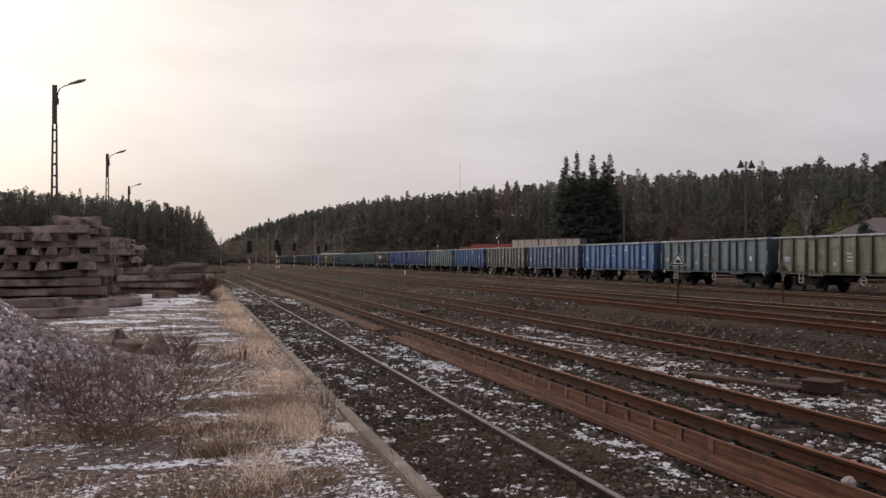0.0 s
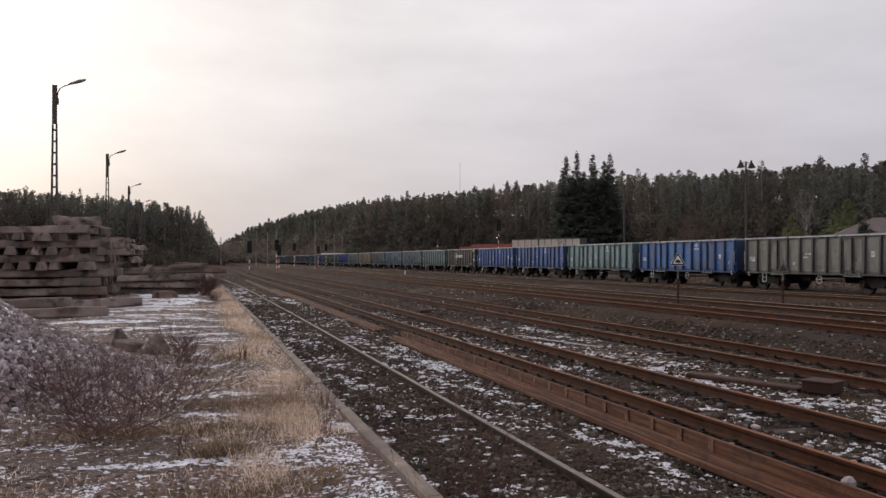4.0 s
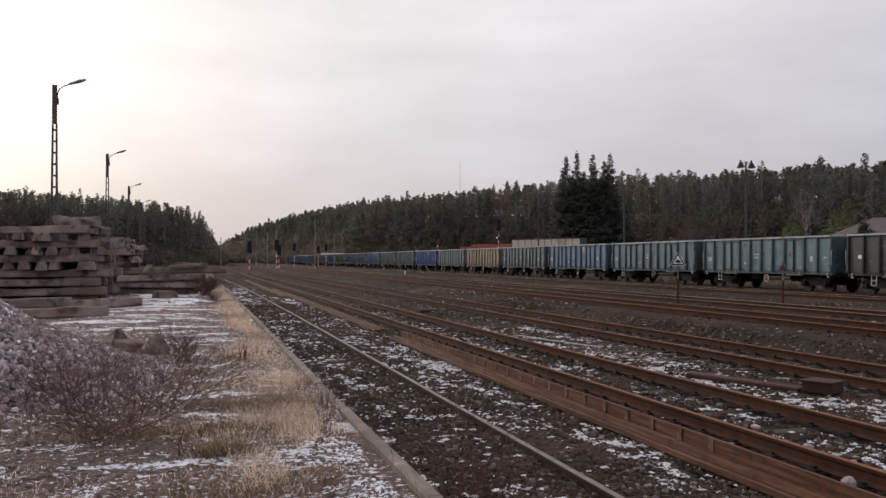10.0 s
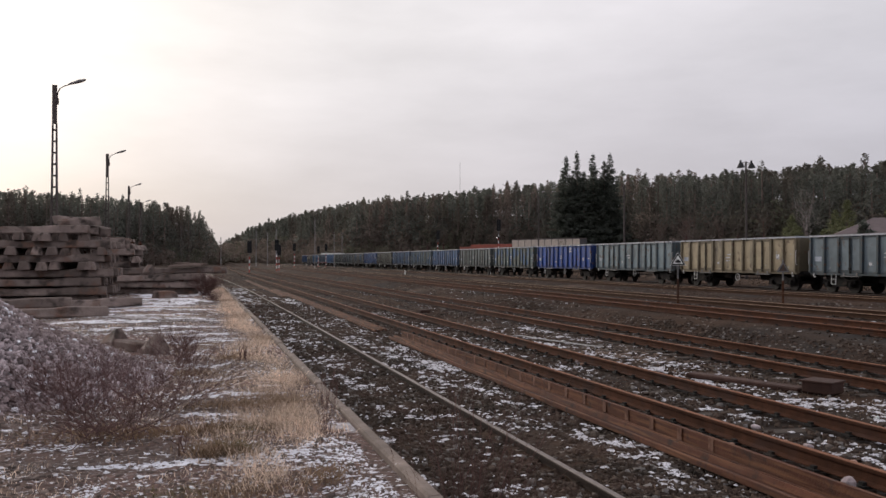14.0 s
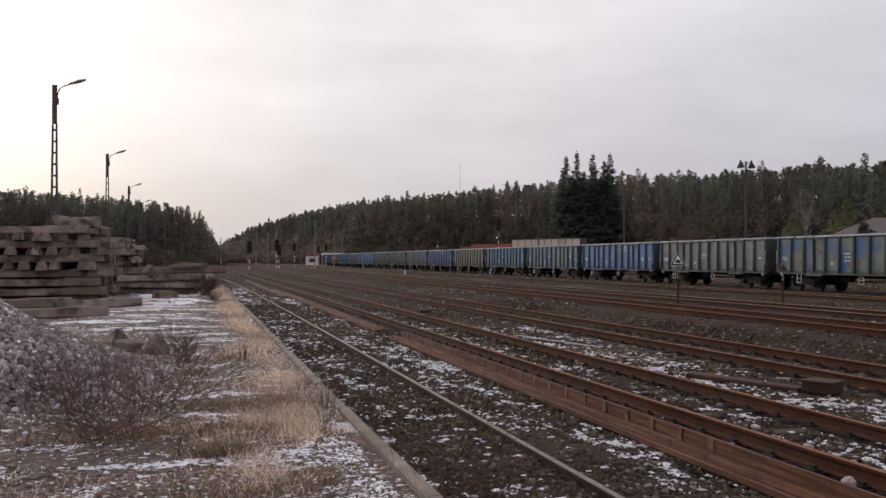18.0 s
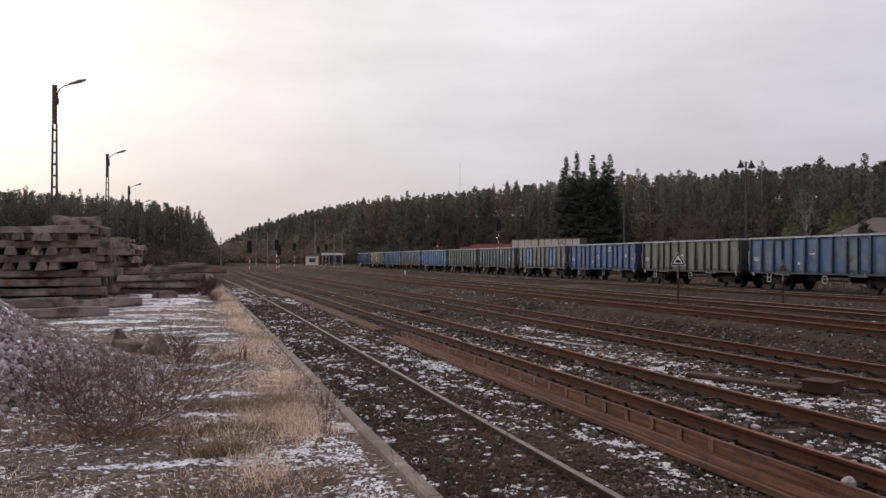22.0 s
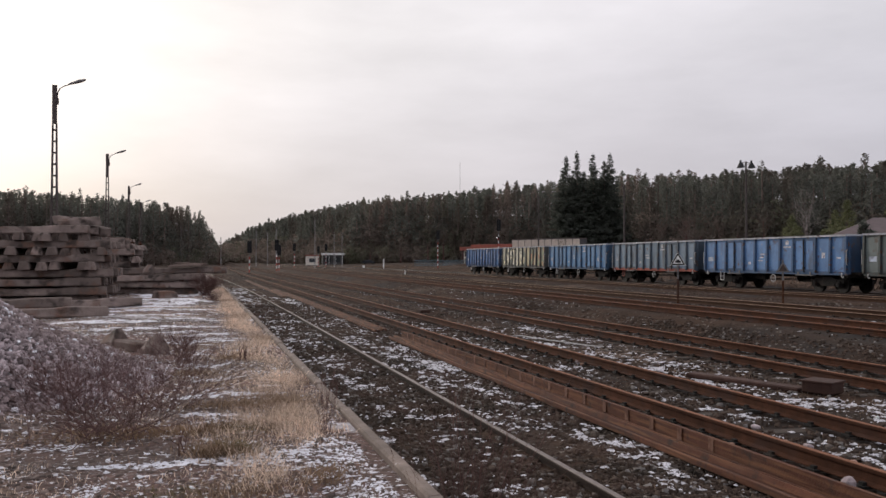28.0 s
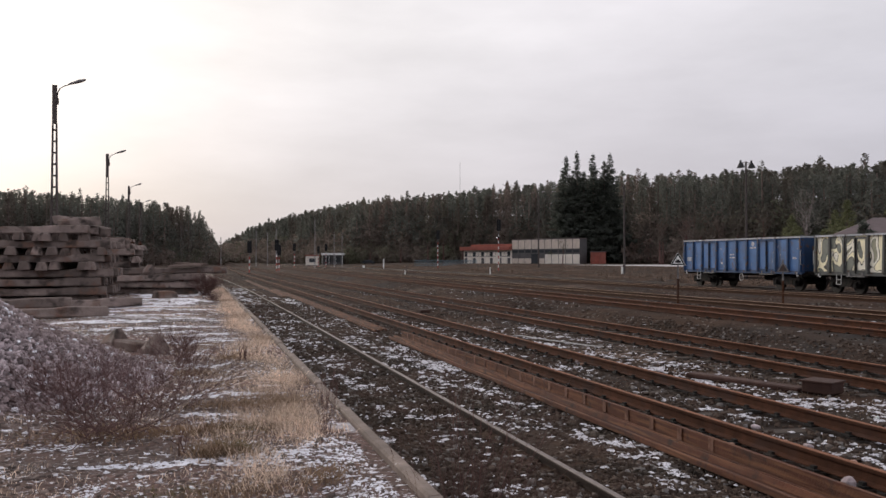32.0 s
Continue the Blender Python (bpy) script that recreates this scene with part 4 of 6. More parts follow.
def trunk_faces(x, y, z, h, r, lean=(0, 0), n=5):
    ang = np.linspace(0, 2 * np.pi, n, endpoint=False)
    ring = np.stack([np.cos(ang), np.sin(ang)], -1)
    a = np.concatenate([np.array((x, y)) + ring * r, np.full((n, 1), z)], 1)
    b = np.concatenate([np.array((x + lean[0], y + lean[1])) + ring * r * 0.35, np.full((n, 1), z + h)], 1)
    f = [(i, (i + 1) % n, n + (i + 1) % n, n + i) for i in range(n)]
    return np.concatenate([a, b]), np.array(f)


def build_wood(name, line, side, label, step, rows, sprays, seed, front, back):
    """Joined forest behind its edge; side +1 goes to the right of the edge's direction."""
    rng = np.random.default_rng(seed)
    tv, tf, cv, bare = [], [], [], []
    count = 0
    for r in range(rows):
        for x, y, h, dx, dy in along(line, step * (1 + 0.12 * r), rng, 1):
            nx, ny = (dy * side, -dx * side)
            off = 2 + r * 5.5 + rng.normal(0, 1.6)
            px, py = x + nx * off, y + ny * off
            dist = math.hypot(px, py)
            grow = dist / max(30.0, math.hypot(x, y))
            base = float(ground_height(px, py))
            top = 1.87 + (h * (1.035 if y > 215 else 0.95) - 1.87) * grow * (1 - (front if r == 0 else back) * max(0, (rows - 1 - r)) / rows)
            top += rng.normal(0, 0.5) + (1.4 if rng.random() < 0.06 else 0)
            hh = max(6.0, top - base)
            start = 0.1 if r == 0 else 0.3 if r == 1 else 0.5
            big = 1.0 + max(0, dist - 200) / 500
            share = (1.7, 1.35, 0.9, 0.7, 0.5, 0.45)[r]
            c = pine_crown(rng, hh, 3.3 * (0.7 + 0.5 * rng.random()), int(sprays * share / big), start)
            c, fine = c[0] + np.array((px, py, base)), c[1]
            size = rng.uniform(0.32, 0.8, len(c)) * big * fine * (1.0 if r < 2 else 1.25)
            if name == "forest" and 205 < y < 345 and rng.random() < 0.42:
                bare.append(tuft_tris(rng, c, size * 0.75, 0.6))
            else:
                cv.append(tuft_tris(rng, c, size))
            v, f = trunk_faces(px, py, base - 0.3, hh * 0.93, 0.17 + 0.008 * hh, rng.normal(0, 0.25, 2))
            tv.append(v)
            tf.append(f + count)
            count += len(v)
    V = np.concatenate(cv)
    ob = bulk(name, V, np.arange(len(V)).reshape(-1, 3), "needles")
    tagged(ob, label, "forest", kind="stuff")
    if bare:
        V = np.concatenate(bare)
        br = bulk("bare_crowns", V, np.arange(len(V)).reshape(-1, 3), "brown_wood")
        br.parent = ob
        br["kind"], br["label"] = "stuff", "bare grey-brown deciduous crowns among the pines"
    tr = bulk("trunks", np.concatenate(tv), np.concatenate(tf), "bark")
    tr.parent = ob
    tr["kind"] = "stuff"
    return ob


build_wood("forest", WOOD_EAST, -1, "dense dark green pine forest behind the yard", 2.3, 6, 330, 31, 0.16, 0.05)
build_wood("distant_forest", WOOD_WEST, -1, "hazy grey-green pine forest beyond the platform", 2.2, 5, 250, 32, 0.03, 0.02)


def build_undergrowth():
    """Bare brown brush at the foot of the wood."""
    rng = np.random.default_rng(35)
    vs = []
    for line, n, side in ((WOOD_EAST, 3000, 1), (WOOD_WEST, 700, 1)):
        pts = along(line, 1.0, rng, 1)
        for i in rng.integers(0, len(pts), n):
            x, y, h, dx, dy = pts[i]
            off = rng.uniform(-9, 7)
            px, py = x + dy * off * -side, y + dx * off * side
            hb = rng.uniform(4, 13.0) if off > -3 else rng.uniform(1.5, 6)
            base = float(ground_height(px, py))
            o = np.array((px, py, base))
            m = int(18 + 5 * hb)
            t = rng.random(m) ** 0.7
            r = hb * 0.24 * (0.35 + 0.65 * np.sin(np.pi * np.clip(t, 0.05, 0.95)))
            c = np.stack([r * rng.normal(0, 0.8, m), r * rng.normal(0, 0.8, m), hb * t], -1) + o
            vs.append(tuft_tris(rng, c, rng.uniform(0.18, 0.48, m) * (1 + math.hypot(px, py) / 500), 0.5))
            k = 9
            a = np.stack([rng.normal(0, 0.25, k), rng.normal(0, 0.25, k), np.zeros(k)], -1)
            tip = a + np.stack([rng.normal(0, 0.22 * hb, k), rng.normal(0, 0.22 * hb, k), hb * rng.uniform(0.4, 1.0, k)], -1)
            mid = (a + tip) / 2 + rng.normal(0, 0.05, (k, 3))
            w = rng.normal(0, 0.03, (k, 3)) * (1 + math.hypot(px, py) / 400)
            vs.append(np.stack([a + o, mid + w + o, tip + o], 1).reshape(-1, 3))
    V = np.concatenate(vs)
    tagged(bulk("undergrowth", V, np.arange(len(V)).reshape(-1, 3), "brown_wood"), "bare reddish brown brush along the forest edge", "undergrowth", kind="stuff")


build_undergrowth()


def build_spruce(label, x, y, h, spread, seed):
    rng = np.random.default_rng(seed)
    base = float(ground_height(x, y))
    t = thing("spruce_tree", label, "tree", "tall spruces by the station building", at=pose(x, y, base))
    part("trunk", Mesh().tube((0, 0, -0.3), (0, 0, h * 0.97), 0.32, 8, 0.03), "bark", t)
    cs, tier = [], 0
    z = h * 0.06
    while z < h * 0.985:
        f = z / h
        r = spread * (1 - f) ** 0.85 * rng.uniform(0.65, 1.15)
        for _ in range(max(4, int(9 * (1 - f) + 4))):
            az = rng.random() * 2 * np.pi
            rr = r * rng.uniform(0.75, 1.15)
            n = max(4, int(rr * 6))
            tt = ((np.arange(n) + rng.random(n)) / n) ** 0.6
            droop = -0.32 * rr * tt + 0.22 * rr * tt ** 3
            cs.append(np.stack([np.cos(az) * rr * tt, np.sin(az) * rr * tt, z + droop], -1) + rng.normal(0, 0.14, (n, 3)))
        z += rng.uniform(0.35, 0.6) * (0.6 + 0.4 * (1 - f))
    cs.append(np.stack([np.zeros(5), np.zeros(5), h * np.linspace(0.95, 1.0, 5)], -1))
    c = np.concatenate(cs)
    V = tuft_tris(rng, c, rng.uniform(0.4, 0.95, len(c)) * (1.1 - 0.6 * np.clip(c[:, 2] / h, 0, 1)), 0.1)
    ob = bulk("crown", V, np.arange(len(V)).reshape(-1, 3), "spruce")
    ob.parent = t


for _x, _y, _h, _s, _n, _l in ((87.0, 199.0, 26.5, 6.8, 1, "slender dark spruce with pointed top"), (89.5, 198.0, 27.4, 5.4, 2, "tall thin dark spruce with a pointed top"),
                               (93.3, 197.0, 27.0, 6.6, 3, "broad dark spruce with ragged top"), (97.2, 195.8, 27.2, 6.4, 4, "tall dark spruce with pointed top"),
                               (95.2, 194.8, 25.0, 6.2, 5, "dark spruce crowded by its neighbours"), (90.3, 195.8, 22.5, 6.4, 6, "shorter dark spruce beside taller ones")):
    build_spruce(_l, _x, _y, _h, _s, _n)


def build_pine_rank():
    """Single pines that stand out before the wood, in three sorts."""
    rng = np.random.default_rng(40)
    sorts = []
    for k in range(3):
        h = (12.0, 14.5, 9.5)[k]
        t = thing("pine_tree", ("tall forest pine with a bare lower trunk", "tall bushy dark green pine", "young pine branched to the ground")[k], "tree", "pines at the forest edge")
        part("trunk", Mesh().tube((0, 0, -0.3), (0.2, 0.1, h * 0.95), 0.28, 7, 0.04), "bark", t)
        c, fine = pine_crown(rng, h, 2.3, 700, (0.42, 0.3, 0.12)[k])
        V = tuft_tris(rng, c, rng.uniform(0.35, 0.8, len(c)) * fine)
        ob = bulk("crown", V, np.arange(len(V)).reshape(-1, 3), "needles")
        ob.parent = t
        sorts.append(t)
    pts = [p for p in along(WOOD_EAST[4:13], 6.0, rng, 1)]
    for i, (x, y, h, dx, dy) in enumerate(pts):
        off = rng.uniform(-4.5, 0.5)
        px, py = x - dy * off, y + dx * off
        s = sorts[rng.integers(0, 3)]
        m = pose(px, py, float(ground_height(px, py)), 0, 0, rng.uniform(0, 360))
        if i < 3:
            s = sorts[i]
            s.matrix_basis = m
        else:
            copy_thing(s, m)


build_pine_rank()


def branching(mb, rng, a, way, length, r, depth, tips=None):
    """Forked bare branches as tapered tubes."""
    b = a + way * length
    mb.tube(a, b, r, 5 if depth > 1 else 3, r * 0.62, caps=False)
    if depth == 0:
        return
    for _ in range(rng.choice((2, 3, 3))):
        w = (way + Vector((rng.gauss(0, 0.42), rng.gauss(0, 0.42), rng.gauss(0.12, 0.28)))).normalized()
        branching(mb, rng, a + way * length * rng.uniform(0.55, 1.0), w, length * rng.uniform(0.6, 0.82), r * 0.58, depth - 1)


def bare_tree(name, label, x, y, h, mat, seed, depth=5):
    rng = random.Random(seed)
    t = thing(name, label, "tree", at=pose(x, y, float(ground_height(x, y)) - 0.1))
    trunk = Mesh().tube((0, 0, 0), (0.1, 0, h * 0.45), 0.02 * h, 8, 0.011 * h)
    part("trunk", trunk, mat, t)
    crown = Mesh()
    for k in range(4):
        az = k * 1.6 + rng.uniform(-0.4, 0.4)
        branching(crown, rng, Vector((0.05, 0, h * (0.25 + 0.06 * k))), Vector((0.3 * math.cos(az), 0.3 * math.sin(az), 1)).normalized(), h * 0.17, 0.0032 * h, depth)
    branching(crown, rng, Vector((0.1, 0, h * 0.44)), Vector((0.05, 0.03, 1)).normalized(), h * 0.17, 0.005 * h, depth)
    part("crown", crown, mat if mat == "birch" else "brown_wood", t)
    return t


bare_tree("birch_tree", "bare white-stemmed birch behind the train", 73.4, 93.7, 11.4, "birch", 3)
build_spruce("small dark fir before the house roof", 54.7, 62.5, 4.7, 1.3, 11)


def build_thicket():
    """Bare deciduous trees and young pines before the dark wood."""
    rng = random.Random(44)
    spots = [(84, 140), (88, 146), (92, 141), (95, 152), (90, 158), (97, 135), (86, 152), (99, 146), (78, 228), (82, 236), (73, 240), (66, 252), (60, 262), (69, 246), (54, 280), (50, 300)]
    sorts = [bare_tree("bare_tree", "bare brown deciduous tree before the forest", *spots[0], 10.5, "twig", 17, 5),
             bare_tree("bare_tree", "bare reddish brown deciduous tree before the forest", *spots[1], 12.5, "twig", 18, 5)]
    for k, (x, y) in enumerate(spots[2:]):
        copy_thing(sorts[k % 2], pose(x, y, float(ground_height(x, y)) - 0.1, 0, 0, rng.uniform(0, 360)))
    for s in sorts:
        s["group"] = "bare trees before the forest"
    for o in scene.objects:
        if o.name.startswith("bare_tree"):
            o["group"] = "bare trees before the forest"
    nr = np.random.default_rng(46)
    for x, y, h in ((85.5, 100.7, 9.0), (84.5, 111.0, 7.5), (91, 98.5, 9.5), (80, 104, 5.5), (88, 106, 8.0)):
        t = thing("young_pine", "young yellowish green pine behind the house", "tree", "young pines", at=pose(x, y, float(ground_height(x, y))))
        part("trunk", Mesh().tube((0, 0, -0.2), (0, 0, h * 0.95), 0.14, 6, 0.03), "bark", t)
        c, fine = pine_crown(nr, h, 2.5, 620, 0.08)
        V = tuft_tris(nr, c, nr.uniform(0.3, 0.65, len(c)) * fine)
        ob = bulk("crown", V, np.arange(len(V)).reshape(-1, 3), "young_needles")
        ob.parent = t


build_thicket()
bare_tree("bare_tree", "bare young tree beside the station building", 67.5, 156, 6.8, "twig", 12, 4)
bare_tree("bare_tree", "bare tree at the end of the wood", 8.5, 352, 11.5, "twig", 14, 5)


# ---------------------------------------------------------------- on the platform
def concrete_sleeper():
    """Trapezoid concrete sleeper, 2.5 m, lower in its middle, with two rail seats."""
    mb = Mesh()
    rows = [(-1.25, 0.140, 0.095), (-1.225, 0.155, 0.12), (-0.64, 0.155, 0.125), (-0.4, 0.132, 0.105), (0.4, 0.132, 0.105), (0.64, 0.155, 0.125), (1.225, 0.155, 0.12), (1.25, 0.140, 0.095)]
    vs, fs = [], []
    for x, h, w in rows:
        vs += [(x, -0.098, 0.0), (x, 0.098, 0.0), (x, 0.105, 0.02), (x, w / 2 + 0.012, h * 0.9), (x, w / 2 - 0.006, h), (x, -w / 2 + 0.006, h), (x, -w / 2 - 0.012, h * 0.9), (x, -0.105, 0.02)]
    for j in range(len(rows) - 1):
        fs += [(j * 8 + i, j * 8 + (i + 1) % 8, j * 8 + 8 + (i + 1) % 8, j * 8 + 8 + i) for i in range(8)]
    fs += [(7, 6, 5, 4, 3, 2, 1, 0), tuple(range(len(rows) * 8 - 8, len(rows) * 8))]
    mb.add(vs, fs)
    return mb


CONC = concrete_sleeper().mesh("concrete_sleeper", "concrete")
CLIP = Mesh().box(-0.06, 0.06, -0.05, 0.05, 0, 0.05, 0.01).tube((0, 0, 0.05), (0, 0, 0.10), 0.016, 6).mesh("rail_clip", "rail")


def lay_sleeper(x, y, z, rz, label, rx=0.0, ry=0.0, group="stacked sleepers"):
    ob = new("concrete_sleeper", CONC)
    ob.matrix_basis = pose(x, y, z, rx, ry, rz)
    tagged(ob, label, "railway sleeper", group)
    rnd = random.Random(int(x * 1000) + int(y * 77))
    if group != "loose sleepers" and rnd.random() < 0.12:
        for px in (-0.72, 0.72):
            part("rail_clip", CLIP, None, ob, at=(px, 0, 0.158))
    return ob


def build_stack(right, front, layers, seed, label, group, wild=1.0):
    """Crosswise stack. Each layer: L with the right ends' shift, or C with the places of the ends; then its height."""
    rng = random.Random(seed)
    for kind, at, z in layers:
        if kind == "L":
            for j in range(7):
                slip = at + rng.uniform(-0.09, 0.05) * wild
                lay_sleeper(right - 1.25 + slip, front + 0.14 + j * 0.36 + rng.uniform(-0.06, 0.06) * wild, z, rng.uniform(-2.2, 2.2) * wild, label,
                            0, rng.uniform(-0.7, 0.7) * wild, group)
        else:
            for x in at:
                lay_sleeper(x + rng.uniform(-0.02, 0.02), front + 1.25 + rng.uniform(-0.12, 0.1) * wild, z, 90 + rng.uniform(-3, 3) * wild, label,
                            rng.uniform(-3, 3) * wild, rng.uniform(-0.5, 0.5), group)


PZ = PLATFORM_Z
build_stack(-1.68, 17.75, [("L", -0.06, 1.02), ("L", 0.06, 1.195), ("L", 0.02, 1.37), ("L", 0.16, 1.54), ("C", (-3.75, -3.4, -3.01, -2.77, -2.50, -2.05, -1.87), 1.675),
            ("L", 0.04, 1.815), ("C", (-3.7, -3.35, -3.01, -2.81, -2.60, -2.42, -2.24, -1.8), 1.95), ("L", 0.08, 2.085),
            ("C", (-3.6, -3.2, -2.87, -2.68, -2.52, -2.36, -2.05), 2.22), ("L", -0.2, 2.35)], 1,
            "weathered concrete sleeper in a tall crosswise stack", "tall stack of sleepers")
build_stack(-1.55, 23.2, [("L", 0.0, 1.02), ("C", (-2.6, -2.2, -1.85, -1.6), 1.19), ("L", 0.12, 1.35), ("C", (-2.7, -2.3, -1.95, -1.66, -1.46), 1.5), ("L", 0.05, 1.65),
            ("C", (-2.5, -2.15, -1.85, -1.5), 1.8), ("L", 0.1, 1.95), ("C", (-2.45, -2.1, -1.8, -1.5), 2.1), ("L", -0.1, 2.25)], 2,
            "dark weathered concrete sleeper in a crooked far stack", "far crooked stack of sleepers", 2.2)
build_stack(0.28, 22.6, [("L", -0.25, 1.02), ("L", 0.0, 1.185), ("L", -0.12, 1.35)], 5, "concrete sleeper in a low stack", "low stack of sleepers", 1.8)
build_stack(0.1, 30.5, [("L", -0.1, 1.02), ("L", 0.0, 1.185)], 6, "concrete sleeper in a farther low stack", "farther low stack of sleepers", 2.0)
for _x, _y, _z, _r, _t in ((-0.65, 22.9, 1.52, 3, -1), (-0.5, 23.3, 1.52, -4, 0.5)):
    lay_sleeper(_x, _y, _z, _r, "loose concrete sleeper tossed on a stack", 0, _t, "loose sleepers")
for _x, _y, _z, _r, _l in ((-2.53, 14.12, PZ - 0.01, 3, "concrete sleeper lying on the snowy platform"), (-2.2, 16.95, PZ - 0.01, 13, "concrete sleeper lying askew on the snowy platform"),
                           (-3.12, 14.75, PZ + 0.10, 7, "pale concrete sleeper lying across another on the platform"), (-3.2, 15.7, PZ + 0.02, 4, "concrete sleeper lying before a stack")):
    lay_sleeper(_x, _y, _z, _r, _l, 0, 0, "loose sleepers")


def build_stub(x, y, z, rx, ry, rz, size, seed, label):
    """Broken end of a concrete sleeper with a ragged break."""
    rng = random.Random(seed)
    mb = Mesh()
    vs, fs = [], []
    rows = [(-0.5, 0.98), (-0.3, 1.0), (0.0, 1.0), (0.26, 1.0), (0.42, 0.93)]
    for i, (px, k) in enumerate(rows):
        e = 0.12 if i == 0 else 0.02
        for py, pz in ((-0.12, 0), (0.12, 0), (0.088, 0.15), (0.07, 0.17), (-0.07, 0.17), (-0.088, 0.15)):
            vs.append((px * size + rng.uniform(-e, e), py * k + rng.uniform(-0.012, 0.012), pz * k + rng.uniform(-0.01, 0.01)))
    for j in range(len(rows) - 1):
        fs += [(j * 6 + i, j * 6 + (i + 1) % 6, j * 6 + 6 + (i + 1) % 6, j * 6 + 6 + i) for i in range(6)]
    fs += [(5, 4, 3, 2, 1, 0), tuple(range(len(rows) * 6 - 6, len(rows) * 6))]
    ob = new("broken_sleeper", mb.add(vs, fs).mesh("broken_sleeper", "concrete"))
    ob.matrix_basis = pose(x, y, z, rx, ry, rz)
    tagged(ob, label, "railway sleeper", "broken sleepers")


build_stub(-0.62, 20.4, PZ - 0.02, 3, 4, 30, 0.42, 7, "broken piece of a concrete sleeper on the snowy platform")
build_stub(-2.1, 18.2, 2.51, 4, -6, 6, 0.75, 8, "broken concrete sleeper lying on top of a stack")
build_stub(-2.4, 18.6, 2.54, -4, 5, -14, 0.5, 9, "broken concrete sleeper lying on top of a stack")
build_stub(-1.9, 18.4, 2.36, 8, 10, -22, 0.6, 12, "dark broken sleeper end hanging over the edge of a stack")
build_stub(-1.12, 22.8, 1.53, 3, -35, 70, 0.34, 10, "pinkish broken concrete piece on a low stack")


def build_split_sleeper(x, y, rz):
    """Broken sleeper by the heap: two wedge-shaped blocks on a thin sunken waist."""
    t = thing("broken_sleeper", "broken concrete sleeper with two raised block ends", "railway sleeper", "broken sleepers", at=pose(x, y, PZ - 0.03, 0, 0, rz))
    for x0, x1, h0, h1 in ((0.0, 0.32, 0.10, 0.20), (0.88, 1.16, 0.09, 0.20)):
        vs = []
        for px, h, e in ((x0, h0, 0.0), ((x0 + x1) / 2, (h0 + h1) / 2 + 0.01, 0.01), (x1 - 0.02, h1, -0.006), (x1, h1 - 0.03, 0.0)):
            vs += [(px, -0.10, 0), (px, 0.10, 0), (px, 0.088 + e, h * 0.45), (px - 0.02, 0.03, h), (px - 0.02, -0.025 + e, h), (px, -0.09, h * 0.4)]
        fs = [(j * 6 + i, j * 6 + (i + 1) % 6, j * 6 + 6 + (i + 1) % 6, j * 6 + 6 + i) for j in range(3) for i in range(6)]
        part("block_end", Mesh().add(vs, fs + [(5, 4, 3, 2, 1, 0), tuple(range(18, 24))]), "concrete", t)
    part("waist", Mesh().box(0.3, 0.9, -0.075, 0.075, 0.0, 0.105, 0.02), "concrete", t)


build_split_sleeper(-0.86, 9.42, -62)


def build_scrap():
    """Planks and rails dropped on the low stack."""
    rng = random.Random(8)
    for k in range(4):
        ob = new("scrap_plank", Mesh().box(-0.4, 0.4, -0.05, 0.05, 0, 0.04, 0.008).mesh("scrap_plank", "bark"))
        ob.matrix_basis = pose(-0.3 + 0.06 * k, 22.7 + 0.16 * k, 1.685 + 0.02 * k, 0, rng.uniform(-3, 3), rng.uniform(-14, 14))
        tagged(ob, "brown weathered plank on a stack of sleepers", "plank", "scrap planks")


build_scrap()


def build_heap():
    rng = np.random.default_rng(51)
    cx, cy, R, H = -2.35, 7.0, 2.05, 1.2

    def hz(x, y):
        r = np.hypot((x - cx), (y - cy) * 0.95) / R
        return PZ - 0.03 + H * np.clip(1 - r, 0, 1) ** 1.12 * (1 + 0.12 * np.sin(3.1 * x + 2.0 * y))
    t = thing("gravel_heap", "heap of pinkish grey crushed stone on the platform", "gravel heap", kind="stuff")
    g = np.linspace(-1.05, 1.05, 60)
    X, Y = np.meshgrid(cx + g * R, cy + g * R, indexing="ij")
    Z = hz(X, Y) - 0.02
    i = np.arange(3600).reshape(60, 60)
    F = np.stack([i[:-1, :-1], i[1:, :-1], i[1:, 1:], i[:-1, 1:]], -1).reshape(-1, 4)
    core = bulk("core", np.stack([X, Y, Z], -1).reshape(-1, 3), F, "heap", True)
    core.parent = t
    n = 60000
    a, r = rng.uniform(0, 2 * np.pi, n), R * 1.06 * np.sqrt(rng.random(n))
    x, y = cx + r * np.cos(a), cy + r * np.sin(a)
    keep = (x > -2.9) & (x < 0.6)
    x, y = x[keep], y[keep]
    V, F = rocks(np.stack([x, y, hz(x, y) + rng.uniform(-0.015, 0.025, len(x))], -1), rng.uniform(0.010, 0.035, len(x)), rng, 0.85)
    st = bulk("stones", V, F, "heap")
    st.parent = t
    st["kind"] = "stuff"


build_heap()


